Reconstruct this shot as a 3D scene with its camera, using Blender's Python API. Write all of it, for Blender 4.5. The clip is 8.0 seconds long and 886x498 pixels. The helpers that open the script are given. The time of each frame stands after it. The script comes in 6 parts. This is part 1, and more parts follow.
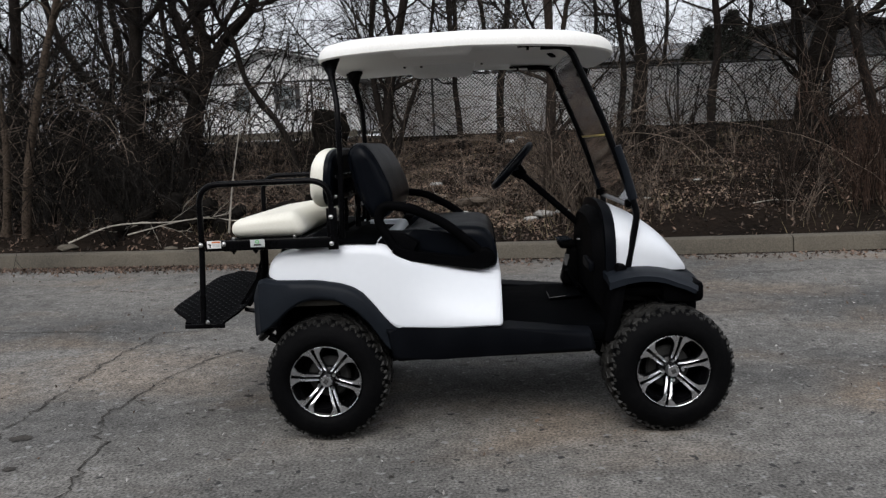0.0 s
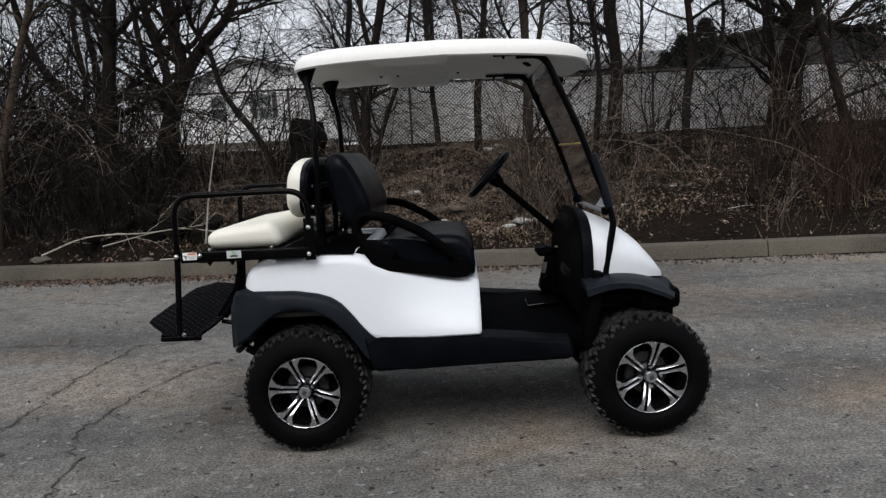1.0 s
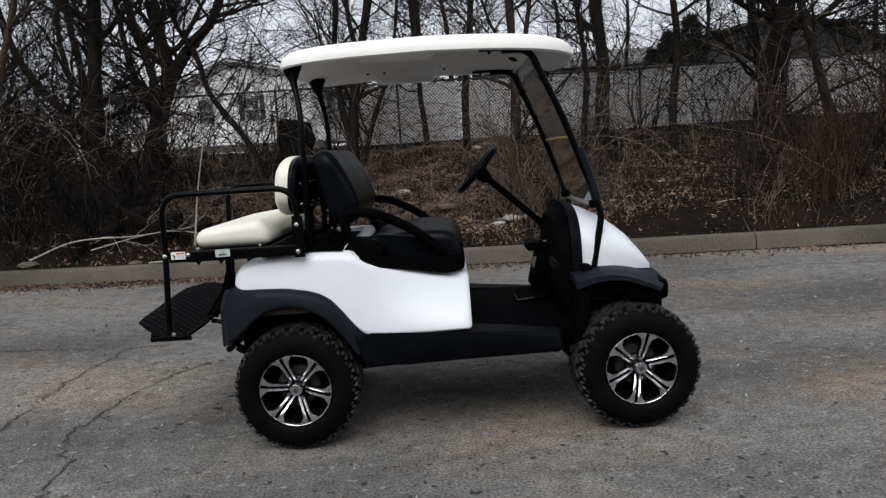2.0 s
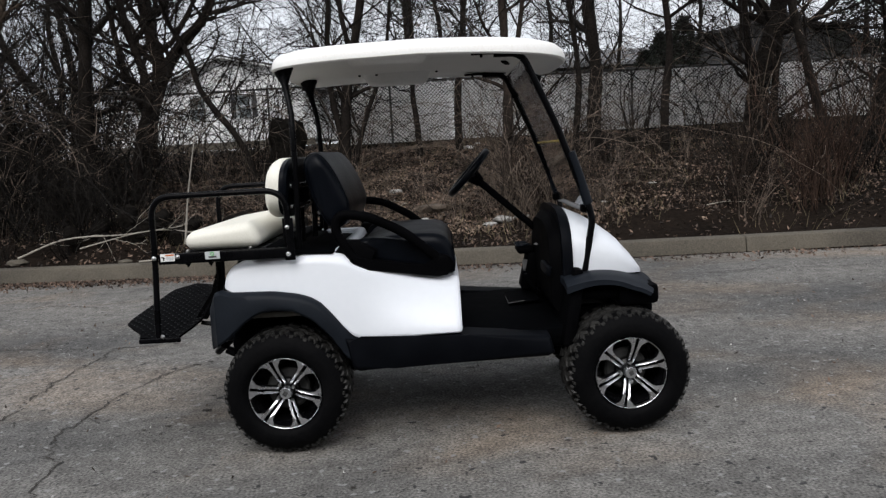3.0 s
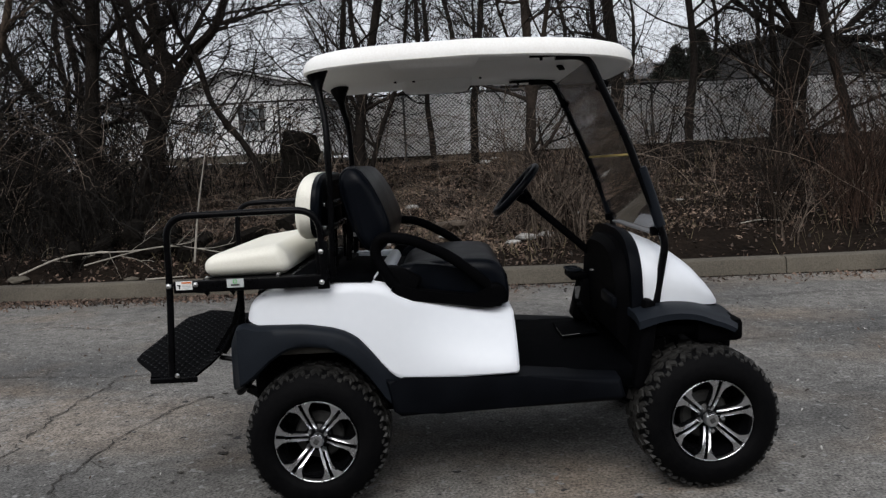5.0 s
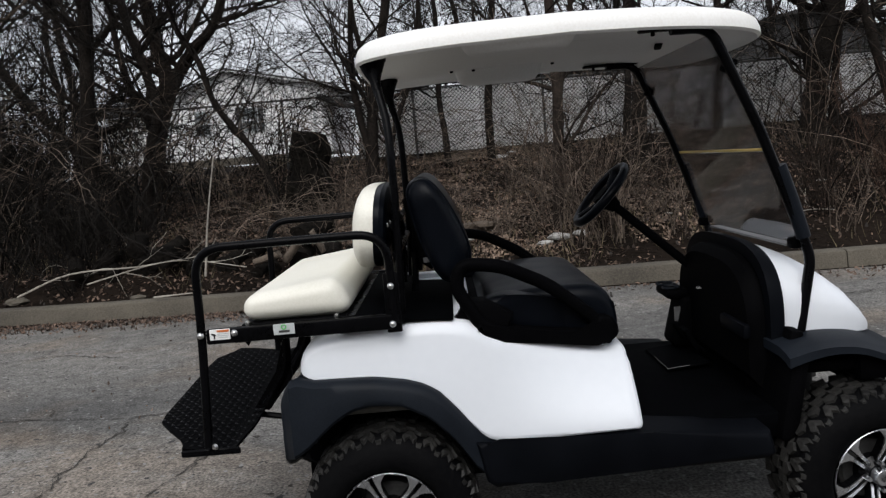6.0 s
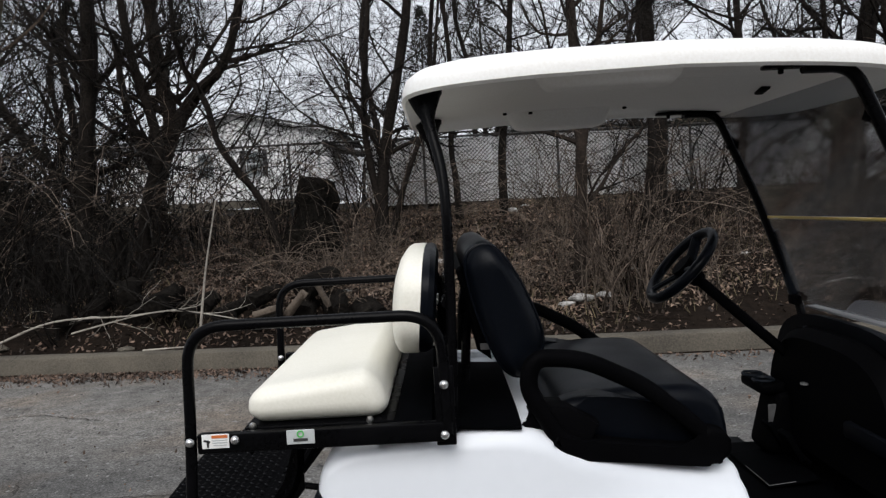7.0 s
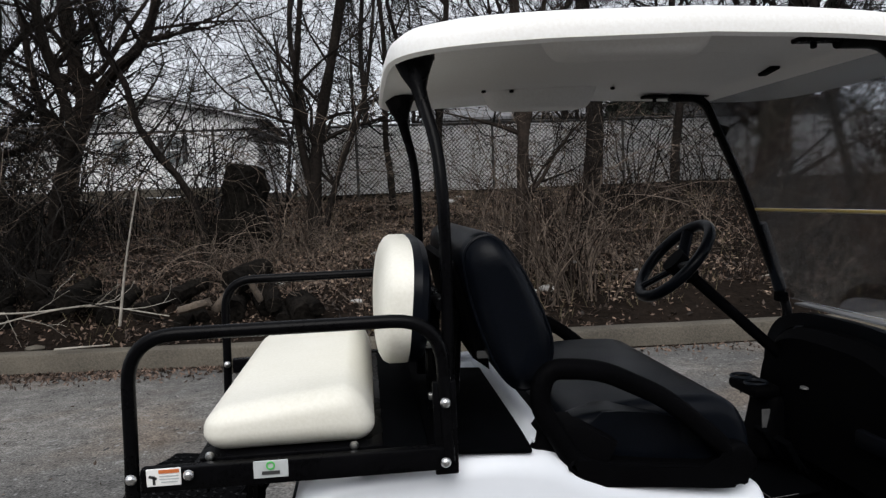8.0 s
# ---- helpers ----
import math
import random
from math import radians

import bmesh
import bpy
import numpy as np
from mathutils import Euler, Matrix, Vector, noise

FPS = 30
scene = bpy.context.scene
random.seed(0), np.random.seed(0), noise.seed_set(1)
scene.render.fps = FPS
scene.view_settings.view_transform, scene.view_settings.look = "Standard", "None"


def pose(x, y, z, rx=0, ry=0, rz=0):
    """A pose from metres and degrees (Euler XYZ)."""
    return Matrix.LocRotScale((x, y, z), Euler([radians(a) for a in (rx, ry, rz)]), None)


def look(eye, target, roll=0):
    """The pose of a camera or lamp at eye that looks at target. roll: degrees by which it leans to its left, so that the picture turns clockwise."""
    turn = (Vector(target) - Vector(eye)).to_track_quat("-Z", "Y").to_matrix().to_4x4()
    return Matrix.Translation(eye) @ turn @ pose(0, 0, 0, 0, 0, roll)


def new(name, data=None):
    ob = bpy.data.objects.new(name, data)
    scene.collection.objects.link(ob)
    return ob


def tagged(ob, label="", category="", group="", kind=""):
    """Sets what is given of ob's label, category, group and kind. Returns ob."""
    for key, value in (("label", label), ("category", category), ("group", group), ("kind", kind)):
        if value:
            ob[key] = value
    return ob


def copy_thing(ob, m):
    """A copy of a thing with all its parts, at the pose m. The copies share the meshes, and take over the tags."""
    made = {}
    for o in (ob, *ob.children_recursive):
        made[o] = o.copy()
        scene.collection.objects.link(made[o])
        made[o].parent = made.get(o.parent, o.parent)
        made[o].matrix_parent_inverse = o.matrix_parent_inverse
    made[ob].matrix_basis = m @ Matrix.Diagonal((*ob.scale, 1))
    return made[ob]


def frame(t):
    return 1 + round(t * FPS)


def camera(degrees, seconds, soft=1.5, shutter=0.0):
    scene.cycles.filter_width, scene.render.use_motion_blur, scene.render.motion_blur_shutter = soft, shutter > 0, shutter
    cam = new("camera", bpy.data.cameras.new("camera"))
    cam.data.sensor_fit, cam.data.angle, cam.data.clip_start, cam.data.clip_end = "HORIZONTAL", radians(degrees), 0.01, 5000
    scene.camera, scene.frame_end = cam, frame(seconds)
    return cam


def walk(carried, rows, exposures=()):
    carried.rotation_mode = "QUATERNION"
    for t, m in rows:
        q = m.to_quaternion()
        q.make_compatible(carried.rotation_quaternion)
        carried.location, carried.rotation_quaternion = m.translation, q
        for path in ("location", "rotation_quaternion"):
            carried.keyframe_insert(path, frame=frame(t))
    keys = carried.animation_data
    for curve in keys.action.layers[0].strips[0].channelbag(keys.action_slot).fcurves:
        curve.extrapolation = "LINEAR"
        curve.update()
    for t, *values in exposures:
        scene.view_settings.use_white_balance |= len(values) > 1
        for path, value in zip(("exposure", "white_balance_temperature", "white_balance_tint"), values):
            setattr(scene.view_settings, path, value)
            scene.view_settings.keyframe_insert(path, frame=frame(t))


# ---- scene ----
cam = camera(61.5, 8.0, soft=1.35)
PATH = [
    (0, (-0.041, -4.112, 1.394), (-0.153, -2.133, 1.122), -2.5),
    (0.5, (-0.042, -4.102, 1.393), (-0.133, -2.124, 1.111), -2.7),
    (1, (-0.034, -4.109, 1.4), (-0.09, -2.126, 1.146), -2.9),
    (1.5, (-0.028, -4.118, 1.4), (-0.077, -2.135, 1.144), -3.2),
    (1.7, (-0.028, -4.119, 1.373), (-0.066, -2.136, 1.119), -3.7),
    (3, (-0.022, -4.111, 1.399), (-0.031, -2.128, 1.139), -3.3),
    (3.5, (-0.023, -4.102, 1.397), (-0.041, -2.119, 1.134), -3.3),
    (4, (-0.052, -4.055, 1.404), (-0.053, -2.077, 1.108), -2.9),
    (4.2, (-0.111, -4.006, 1.402), (-0.117, -2.018, 1.185), -4.0),
    (4.5, (-0.186, -3.943, 1.409), (-0.228, -1.967, 1.106), -5.5),
    (4.8, (-0.228, -3.785, 1.404), (-0.236, -1.815, 1.063), -4.9),
    (5, (-0.236, -3.669, 1.412), (-0.252, -1.682, 1.19), -3.0),
    (5.2, (-0.261, -3.548, 1.43), (-0.365, -1.566, 1.181), -3.3),
    (6.3, (-0.657, -2.844, 1.486), (-0.638, -0.856, 1.269), -5.0),
    (6.5, (-0.688, -2.724, 1.48), (-0.674, -0.727, 1.368), -4.0),
    (7, (-0.747, -2.456, 1.521), (-0.746, -0.459, 1.414), -3.1),
    (7.5, (-0.831, -2.286, 1.516), (-0.789, -0.288, 1.428), -2.2),
    (8, (-0.909, -2.147, 1.513), (-0.705, -0.162, 1.375), -2.4),
]
walk(cam, [(t, look(eye, target, roll)) for t, eye, target, roll in PATH],
     exposures=((0, 0.46), (1.0, 0.38), (1.7, 0.41), (3.0, 0.54), (4.2, 0.56), (4.6, 0.52), (5.0, 0.34), (5.2, 0.35), (6.3, 0.47), (7.0, 0.51), (8.0, 0.48)))

# ---- light ----
world = bpy.data.worlds.new("overcast")
scene.world = world
world.use_nodes = True
wn, wl = world.node_tree.nodes, world.node_tree.links
SUN_ELEV, SUN_AZ = radians(49), radians(192)   # azimuth clockwise from +y: behind the camera
sky = wn.new("ShaderNodeTexSky")
sky.sky_type = "NISHITA"
sky.sun_disc = False
sky.sun_elevation, sky.sun_rotation = SUN_ELEV, SUN_AZ
sky.air_density, sky.dust_density = 1.0, 4.0
cloud = wn.new("ShaderNodeMix")               # an even cloud cover lies over most of the blue
cloud.data_type = "RGBA"
cloud.inputs[0].default_value = 0.8
cloud.inputs[7].default_value = (8.4, 8.65, 9.2, 1)
wl.new(sky.outputs[0], cloud.inputs[6])
wl.new(cloud.outputs[2], wn["Background"].inputs[0])
wn["Background"].inputs[1].default_value = 0.085
sun = new("sun", bpy.data.lights.new("sun", "SUN"))
sun.data.energy, sun.data.angle, sun.data.color = 1.5, radians(44), (1.0, 0.995, 0.99)
sun.matrix_world = look((0, 0, 20), (math.sin(SUN_AZ) * -10, math.cos(SUN_AZ) * -10, 20 - 10 * math.tan(SUN_ELEV)))


# ---- materials ----
def material(name, c1, c2, scale=8.0, rough=0.6, metal=0.0, bump=0.0, fine=60.0, mix=0.5, spec=0.5, random_tint=0.0, coat=0.0):
    """Two colours mixed by coarse and fine noise, with a bump at the fine scale."""
    m = bpy.data.materials.new(name)
    m.use_nodes = True
    n, l = m.node_tree.nodes, m.node_tree.links
    b = n["Principled BSDF"]
    b.inputs["Metallic"].default_value = metal
    b.inputs["Specular IOR Level"].default_value = spec
    b.inputs["Coat Weight"].default_value = coat
    tc = n.new("ShaderNodeTexCoord")
    big, small = n.new("ShaderNodeTexNoise"), n.new("ShaderNodeTexNoise")
    big.inputs["Scale"].default_value, big.inputs["Detail"].default_value = scale, 5
    small.inputs["Scale"].default_value, small.inputs["Detail"].default_value = fine, 4
    for t in (big, small):
        l.new(tc.outputs["Object"], t.inputs["Vector"])
    add = n.new("ShaderNodeMath")
    add.operation = "MULTIPLY_ADD"
    add.inputs[1].default_value = mix
    l.new(small.outputs[0], add.inputs[0])
    half = n.new("ShaderNodeMath")
    half.operation = "MULTIPLY"
    half.inputs[1].default_value = 1 - mix
    l.new(big.outputs[0], half.inputs[0])
    l.new(half.outputs[0], add.inputs[2])
    ramp = n.new("ShaderNodeValToRGB")
    ramp.color_ramp.elements[0].position, ramp.color_ramp.elements[1].position = 0.36, 0.64
    ramp.color_ramp.elements[0].color, ramp.color_ramp.elements[1].color = (*c1, 1), (*c2, 1)
    l.new(add.outputs[0], ramp.inputs[0])
    out = ramp.outputs[0]
    if random_tint:
        info, hsv, rng = n.new("ShaderNodeNewGeometry"), n.new("ShaderNodeHueSaturation"), n.new("ShaderNodeMapRange")
        rng.inputs[3].default_value, rng.inputs[4].default_value = 1 - random_tint, 1 + random_tint
        l.new(info.outputs["Random Per Island"], rng.inputs[0])
        l.new(rng.outputs[0], hsv.inputs["Value"])
        l.new(out, hsv.inputs["Color"])
        out = hsv.outputs[0]
    l.new(out, b.inputs["Base Color"])
    rr = n.new("ShaderNodeMapRange")
    rr.inputs[3].default_value, rr.inputs[4].default_value = max(rough - 0.1, 0.02), min(rough + 0.1, 1)
    l.new(big.outputs[0], rr.inputs[0])
    l.new(rr.outputs[0], b.inputs["Roughness"])
    if bump:
        bp = n.new("ShaderNodeBump")
        bp.inputs["Strength"].default_value, bp.inputs["Distance"].default_value = bump, 0.5 / fine
        l.new(small.outputs[0], bp.inputs["Height"])
        l.new(bp.outputs[0], b.inputs["Normal"])
    return m


def glass_material(name, tint, rough=0.0):
    m = bpy.data.materials.new(name)
    m.use_nodes = True
    b = m.node_tree.nodes["Principled BSDF"]
    b.inputs["Base Color"].default_value = (*tint, 1)
    b.inputs["Transmission Weight"].default_value = 1
    b.inputs["Roughness"].default_value, b.inputs["IOR"].default_value = rough, 1.3
    return m


def asphalt_material():
    """Worn road: broad light and brown patches, fine aggregate, pale specks."""
    m = bpy.data.materials.new("asphalt")
    m.use_nodes = True
    n, l = m.node_tree.nodes, m.node_tree.links
    b = n["Principled BSDF"]
    tc = n.new("ShaderNodeTexCoord")

    def noise_tex(scale, detail, stretch=(1, 1, 1)):
        mp, t = n.new("ShaderNodeMapping"), n.new("ShaderNodeTexNoise")
        mp.inputs["Scale"].default_value = stretch
        t.inputs["Scale"].default_value, t.inputs["Detail"].default_value = scale, detail
        l.new(tc.outputs["Object"], mp.inputs["Vector"])
        l.new(mp.outputs[0], t.inputs["Vector"])
        return t

    def ramp(src, p0, p1, c0, c1):
        r = n.new("ShaderNodeValToRGB")
        r.color_ramp.elements[0].position, r.color_ramp.elements[1].position = p0, p1
        r.color_ramp.elements[0].color, r.color_ramp.elements[1].color = (*c0, 1), (*c1, 1)
        l.new(src, r.inputs[0])
        return r

    def blend(kind, fac, a, b2):
        x = n.new("ShaderNodeMix")
        x.data_type, x.blend_type = "RGBA", kind
        if isinstance(fac, float):
            x.inputs[0].default_value = fac
        else:
            l.new(fac, x.inputs[0])
        l.new(a, x.inputs[6])
        l.new(b2, x.inputs[7])
        return x.outputs[2]

    broad = noise_tex(0.55, 5, (0.6, 1.4, 1))
    base = ramp(broad.outputs[0], 0.36, 0.66, (0.068, 0.067, 0.065), (0.152, 0.145, 0.135))
    rust = noise_tex(0.9, 6, (0.8, 1.3, 1))
    rust.inputs["Distortion"].default_value = 0.6
    tint = ramp(rust.outputs[0], 0.48, 0.70, (1, 1, 1), (1.16, 1.0, 0.86))
    col = blend("MULTIPLY", 1.0, base.outputs[0], tint.outputs[0])
    mid = noise_tex(9, 6)
    col = blend("MULTIPLY", 1.0, col, ramp(mid.outputs[0], 0.3, 0.7, (0.74, 0.735, 0.73), (1.24, 1.24, 1.24)).outputs[0])
    col = blend("MULTIPLY", 1.0, col, ramp(noise_tex(30, 3).outputs[0], 0.3, 0.7, (0.86, 0.86, 0.86), (1.14, 1.14, 1.14)).outputs[0])
    grain = noise_tex(75, 4)
    col = blend("MULTIPLY", 1.0, col, ramp(grain.outputs[0], 0.3, 0.7, (0.36, 0.36, 0.36), (1.8, 1.8, 1.8)).outputs[0])
    spots = noise_tex(21, 4)
    pale = ramp(spots.outputs[0], 0.63, 0.70, (0, 0, 0), (1, 1, 1))
    white = n.new("ShaderNodeRGB")
    white.outputs[0].default_value = (0.22, 0.22, 0.215, 1)
    col = blend("MIX", pale.outputs[0], col, white.outputs[0])
    spots2 = noise_tex(17, 2)
    spots2.inputs["Distortion"].default_value = 0.3
    dark = ramp(spots2.outputs[0], 0.29, 0.33, (1, 1, 1), (0, 0, 0))
    black = n.new("ShaderNodeRGB")
    black.outputs[0].default_value = (0.03, 0.03, 0.03, 1)
    col = blend("MIX", dark.outputs[0], col, black.outputs[0])
    l.new(col, b.inputs["Base Color"])
    b.inputs["Roughness"].default_value = 0.85
    b.inputs["Specular IOR Level"].default_value = 0.25
    bp = n.new("ShaderNodeBump")
    bp.inputs["Strength"].default_value, bp.inputs["Distance"].default_value = 0.5, 0.008
    l.new(grain.outputs[0], bp.inputs["Height"])
    l.new(bp.outputs[0], b.inputs["Normal"])
    return m


M = {
    "asphalt": asphalt_material(),
    "crack": material("crack", (0.015, 0.013, 0.011), (0.04, 0.034, 0.028), 20, 0.95, bump=0.3),
    "concrete": material("concrete", (0.043, 0.037, 0.028), (0.112, 0.098, 0.076), 1.3, 0.92, bump=0.8, fine=55, mix=0.42),
    # brown earth taken near black: the shade between leaves is put into its colour
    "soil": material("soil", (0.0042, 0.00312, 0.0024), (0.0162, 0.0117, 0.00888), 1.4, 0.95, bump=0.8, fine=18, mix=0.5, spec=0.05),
    "leaf": material("dry_leaf", (0.0357, 0.0221, 0.0153), (0.1445, 0.0969, 0.07055), 0.9, 0.8, fine=25, random_tint=0.9),
    "leaf_tan": material("tan_leaf", (0.075, 0.052, 0.037), (0.25, 0.18, 0.132), 1.2, 0.8, fine=25, random_tint=0.8),
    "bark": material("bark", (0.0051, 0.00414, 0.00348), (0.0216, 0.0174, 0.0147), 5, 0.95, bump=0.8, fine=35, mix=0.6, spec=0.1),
    "bark_tan": material("bark_tan", (0.022, 0.0165, 0.0125), (0.085, 0.064, 0.048), 5, 0.95, bump=0.6, fine=35, mix=0.6, spec=0.1),
    "bark_red": material("bark_red", (0.0091, 0.007, 0.0056), (0.0392, 0.0301, 0.0245), 5, 0.95, bump=0.6, fine=35, mix=0.6, spec=0.1),
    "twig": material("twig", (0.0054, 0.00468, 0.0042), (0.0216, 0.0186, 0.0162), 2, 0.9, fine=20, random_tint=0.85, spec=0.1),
    "twig_brown": material("twig_brown", (0.00975, 0.007125, 0.005625), (0.042, 0.03, 0.02325), 2, 0.9, fine=20, random_tint=0.9, spec=0.1),
    "twig_red": material("twig_red", (0.0176, 0.0112, 0.0084), (0.068, 0.0432, 0.032), 2, 0.9, fine=20, random_tint=0.8, spec=0.1),
    "twig_light": material("twig_light", (0.034, 0.026, 0.0205), (0.17, 0.135, 0.108), 1.5, 0.9, fine=20, random_tint=0.8, spec=0.1),
    "twig_pale": material("twig_pale", (0.20, 0.182, 0.155), (0.42, 0.385, 0.33), 2, 0.85, fine=20),
    "stone": material("stone", (0.16, 0.152, 0.14), (0.46, 0.45, 0.43), 6, 0.9, bump=0.5, fine=40),
    "log": material("rotten_log", (0.003, 0.0027, 0.0024), (0.013, 0.0112, 0.0095), 6, 0.95, bump=1.0, fine=24, spec=0.04),
    "cutwood": material("cut_wood", (0.05, 0.038, 0.028), (0.12, 0.093, 0.07), 8, 0.9, bump=0.4, fine=50),
    "white_paint": material("white_paint", (0.665, 0.690, 0.728), (0.685, 0.709, 0.746), 0.9, 0.42, fine=30, coat=0.08),
    "roof_white": material("roof_white", (0.73, 0.715, 0.68), (0.81, 0.805, 0.785), 2.0, 0.45, bump=0.05, fine=120),
    "sill_plastic": material("sill_plastic", (0.0018, 0.0021, 0.003), (0.0045, 0.0052, 0.007), 6, 0.45, bump=0.12, fine=220, spec=0.03),
    "plastic": material("grey_plastic", (0.0056, 0.0072, 0.0102), (0.0105, 0.0134, 0.0182), 6, 0.5, bump=0.12, fine=220, spec=0.1),
    "black_plastic": material("black_plastic", (0.001, 0.001, 0.0012), (0.0025, 0.0025, 0.003), 6, 0.6, bump=0.15, fine=180, spec=0.015),
    "rubber_mat": material("rubber_mat", (0.0007, 0.0008, 0.001), (0.0018, 0.002, 0.0026), 12, 0.7, bump=0.2, fine=150, spec=0.012),
    "tread_plate": material("tread_plate", (0.0012, 0.0012, 0.0014), (0.004, 0.004, 0.0044), 10, 0.3, bump=0.1, fine=60, spec=0.09),
    "steel": material("black_steel", (0.0012, 0.0012, 0.0015), (0.003, 0.003, 0.0036), 10, 0.28, fine=120, spec=0.06),
    "vinyl_black": material("black_vinyl", (0.0013, 0.0018, 0.0030), (0.0030, 0.0040, 0.0064), 5, 0.34, bump=0.12, fine=160, spec=0.08),
    "vinyl_cream": material("cream_vinyl", (0.72, 0.70, 0.61), (0.80, 0.78, 0.70), 4, 0.5, bump=0.1, fine=140),
    "tyre": material("tyre_rubber", (0.0015, 0.0016, 0.002), (0.004, 0.004, 0.0043), 8, 0.65, bump=0.2, fine=60, spec=0.04),
    # paler than the tyre rubber: light on the tread blocks, put into the colour
    "tread": material("tyre_tread", (0.007, 0.007, 0.007), (0.034, 0.033, 0.031), 9, 0.5, bump=0.2, fine=60, spec=0.2),
    "alloy": material("machined_alloy", (0.55, 0.56, 0.58), (0.75, 0.76, 0.78), 14, 0.28, metal=1.0, fine=90),
    "inner_plastic": material("inner_plastic", (0.045, 0.042, 0.036), (0.085, 0.08, 0.07), 8, 0.8, fine=60),
    "brake": material("brake_iron", (0.022, 0.022, 0.022), (0.05, 0.049, 0.047), 12, 0.6, fine=60),
    "gloss_black": material("gloss_black", (0.0015, 0.0015, 0.002), (0.004, 0.004, 0.0045), 8, 0.25, spec=0.12, coat=0.1),
    "bolt": material("zinc_bolt", (0.5, 0.5, 0.5), (0.72, 0.72, 0.7), 30, 0.3, metal=1.0),
    "sticker": material("sticker_white", (0.75, 0.75, 0.74), (0.82, 0.82, 0.8), 20, 0.5),
    "sticker_grey": material("sticker_grey", (0.42, 0.45, 0.45), (0.5, 0.52, 0.52), 20, 0.5),
    "dim_grey": material("dim_grey", (0.07, 0.07, 0.072), (0.12, 0.12, 0.12), 10, 0.4),
    "ink": material("ink", (0.02, 0.02, 0.02), (0.04, 0.04, 0.04), 20, 0.6),
    "orange": material("orange_ink", (0.5, 0.13, 0.03), (0.6, 0.17, 0.05), 20, 0.6),
    "green": material("green_ink", (0.06, 0.4, 0.08), (0.1, 0.5, 0.12), 20, 0.6),
    "yellow": material("yellow_strip", (0.42, 0.3, 0.07), (0.55, 0.4, 0.12), 20, 0.5),
    "siding": material("white_siding", (0.74, 0.74, 0.74), (0.83, 0.83, 0.82), 0.8, 0.6, fine=12),
    "shingle": material("roof_shingle", (0.022, 0.022, 0.024), (0.055, 0.053, 0.053), 3, 0.9, bump=0.5, fine=14),
    "grey_wall": material("dark_siding", (0.026, 0.0255, 0.026), (0.046, 0.045, 0.0455), 1, 0.8, fine=12),
    "pale_shingle": material("pale_shingle", (0.10, 0.10, 0.105), (0.17, 0.17, 0.175), 3, 0.9, bump=0.5, fine=14),
    "shutter": material("dark_shutter", (0.03, 0.032, 0.035), (0.05, 0.05, 0.055), 5, 0.6),
    "fence_wire": material("galvanised_wire", (0.018, 0.018, 0.018), (0.04, 0.04, 0.04), 6, 0.7),
    "screen": material("white_slats", (0.80, 0.80, 0.80), (0.88, 0.88, 0.88), 1.2, 0.7, fine=9),
    "grass": material("dry_grass", (0.06, 0.048, 0.026), (0.13, 0.105, 0.06), 2, 0.9, random_tint=0.4),
    "needle": material("evergreen", (0.007, 0.0095, 0.006), (0.018, 0.024, 0.014), 3, 0.9, random_tint=0.5),
    "shield": glass_material("windscreen_acrylic", (0.50, 0.52, 0.555), 0.04),
    "pane": glass_material("window_glass", (0.3, 0.32, 0.34)),
}


# ---- mesh helpers ----
def obj(name, bm_or_me, mat, smooth=True):
    me = bm_or_me
    if isinstance(bm_or_me, bmesh.types.BMesh):
        me = bpy.data.meshes.new(name)
        bmesh.ops.recalc_face_normals(bm_or_me, faces=bm_or_me.faces)
        bm_or_me.to_mesh(me)
        bm_or_me.free()
    if smooth:
        me.shade_smooth()
        me.set_sharp_from_angle(angle=radians(40))
    me.materials.append(M[mat])
    return new(name, me)


def part(name, geo, mat, parent, label="", smooth=True):
    ob = obj(name, geo, mat, smooth)
    ob.parent = parent
    if label:
        tagged(ob, label)
    return ob


def thing(name, label, category, group="", at=(0, 0, 0)):
    ob = new(name)
    ob.location = at
    return tagged(ob, label, category, group)


def raw(verts, faces, name="mesh"):
    me = bpy.data.meshes.new(name)
    me.from_pydata([tuple(v) for v in verts], [], faces)
    me.update()
    return me


def smooth_path(pts, per=6):
    """Catmull-Rom curve through points."""
    P = [Vector(p) for p in pts]
    P = [2 * P[0] - P[1]] + P + [2 * P[-1] - P[-2]]
    out = []
    for i in range(1, len(P) - 2):
        for k in range(per):
            t = k / per
            a, b, c, d = P[i - 1], P[i], P[i + 1], P[i + 2]
            out.append(0.5 * (2 * b + (c - a) * t + (2 * a - 5 * b + 4 * c - d) * t * t + (3 * b - a - 3 * c + d) * t ** 3))
    out.append(P[-2])
    return out


def round_path(pts, r=0.06, seg=6):
    """A polyline whose inner corners are rounded with radius about r."""
    P = [Vector(p) for p in pts]
    out = [P[0]]
    for a, b, c in zip(P, P[1:], P[2:]):
        u, v = (a - b), (c - b)
        d = min(r, u.length * 0.49, v.length * 0.49)
        p, q = b + u.normalized() * d, b + v.normalized() * d
        for k in range(seg + 1):
            t = k / seg
            out.append(p * (1 - t) ** 2 + b * 2 * t * (1 - t) + q * t * t)
    out.append(P[-1])
    return out


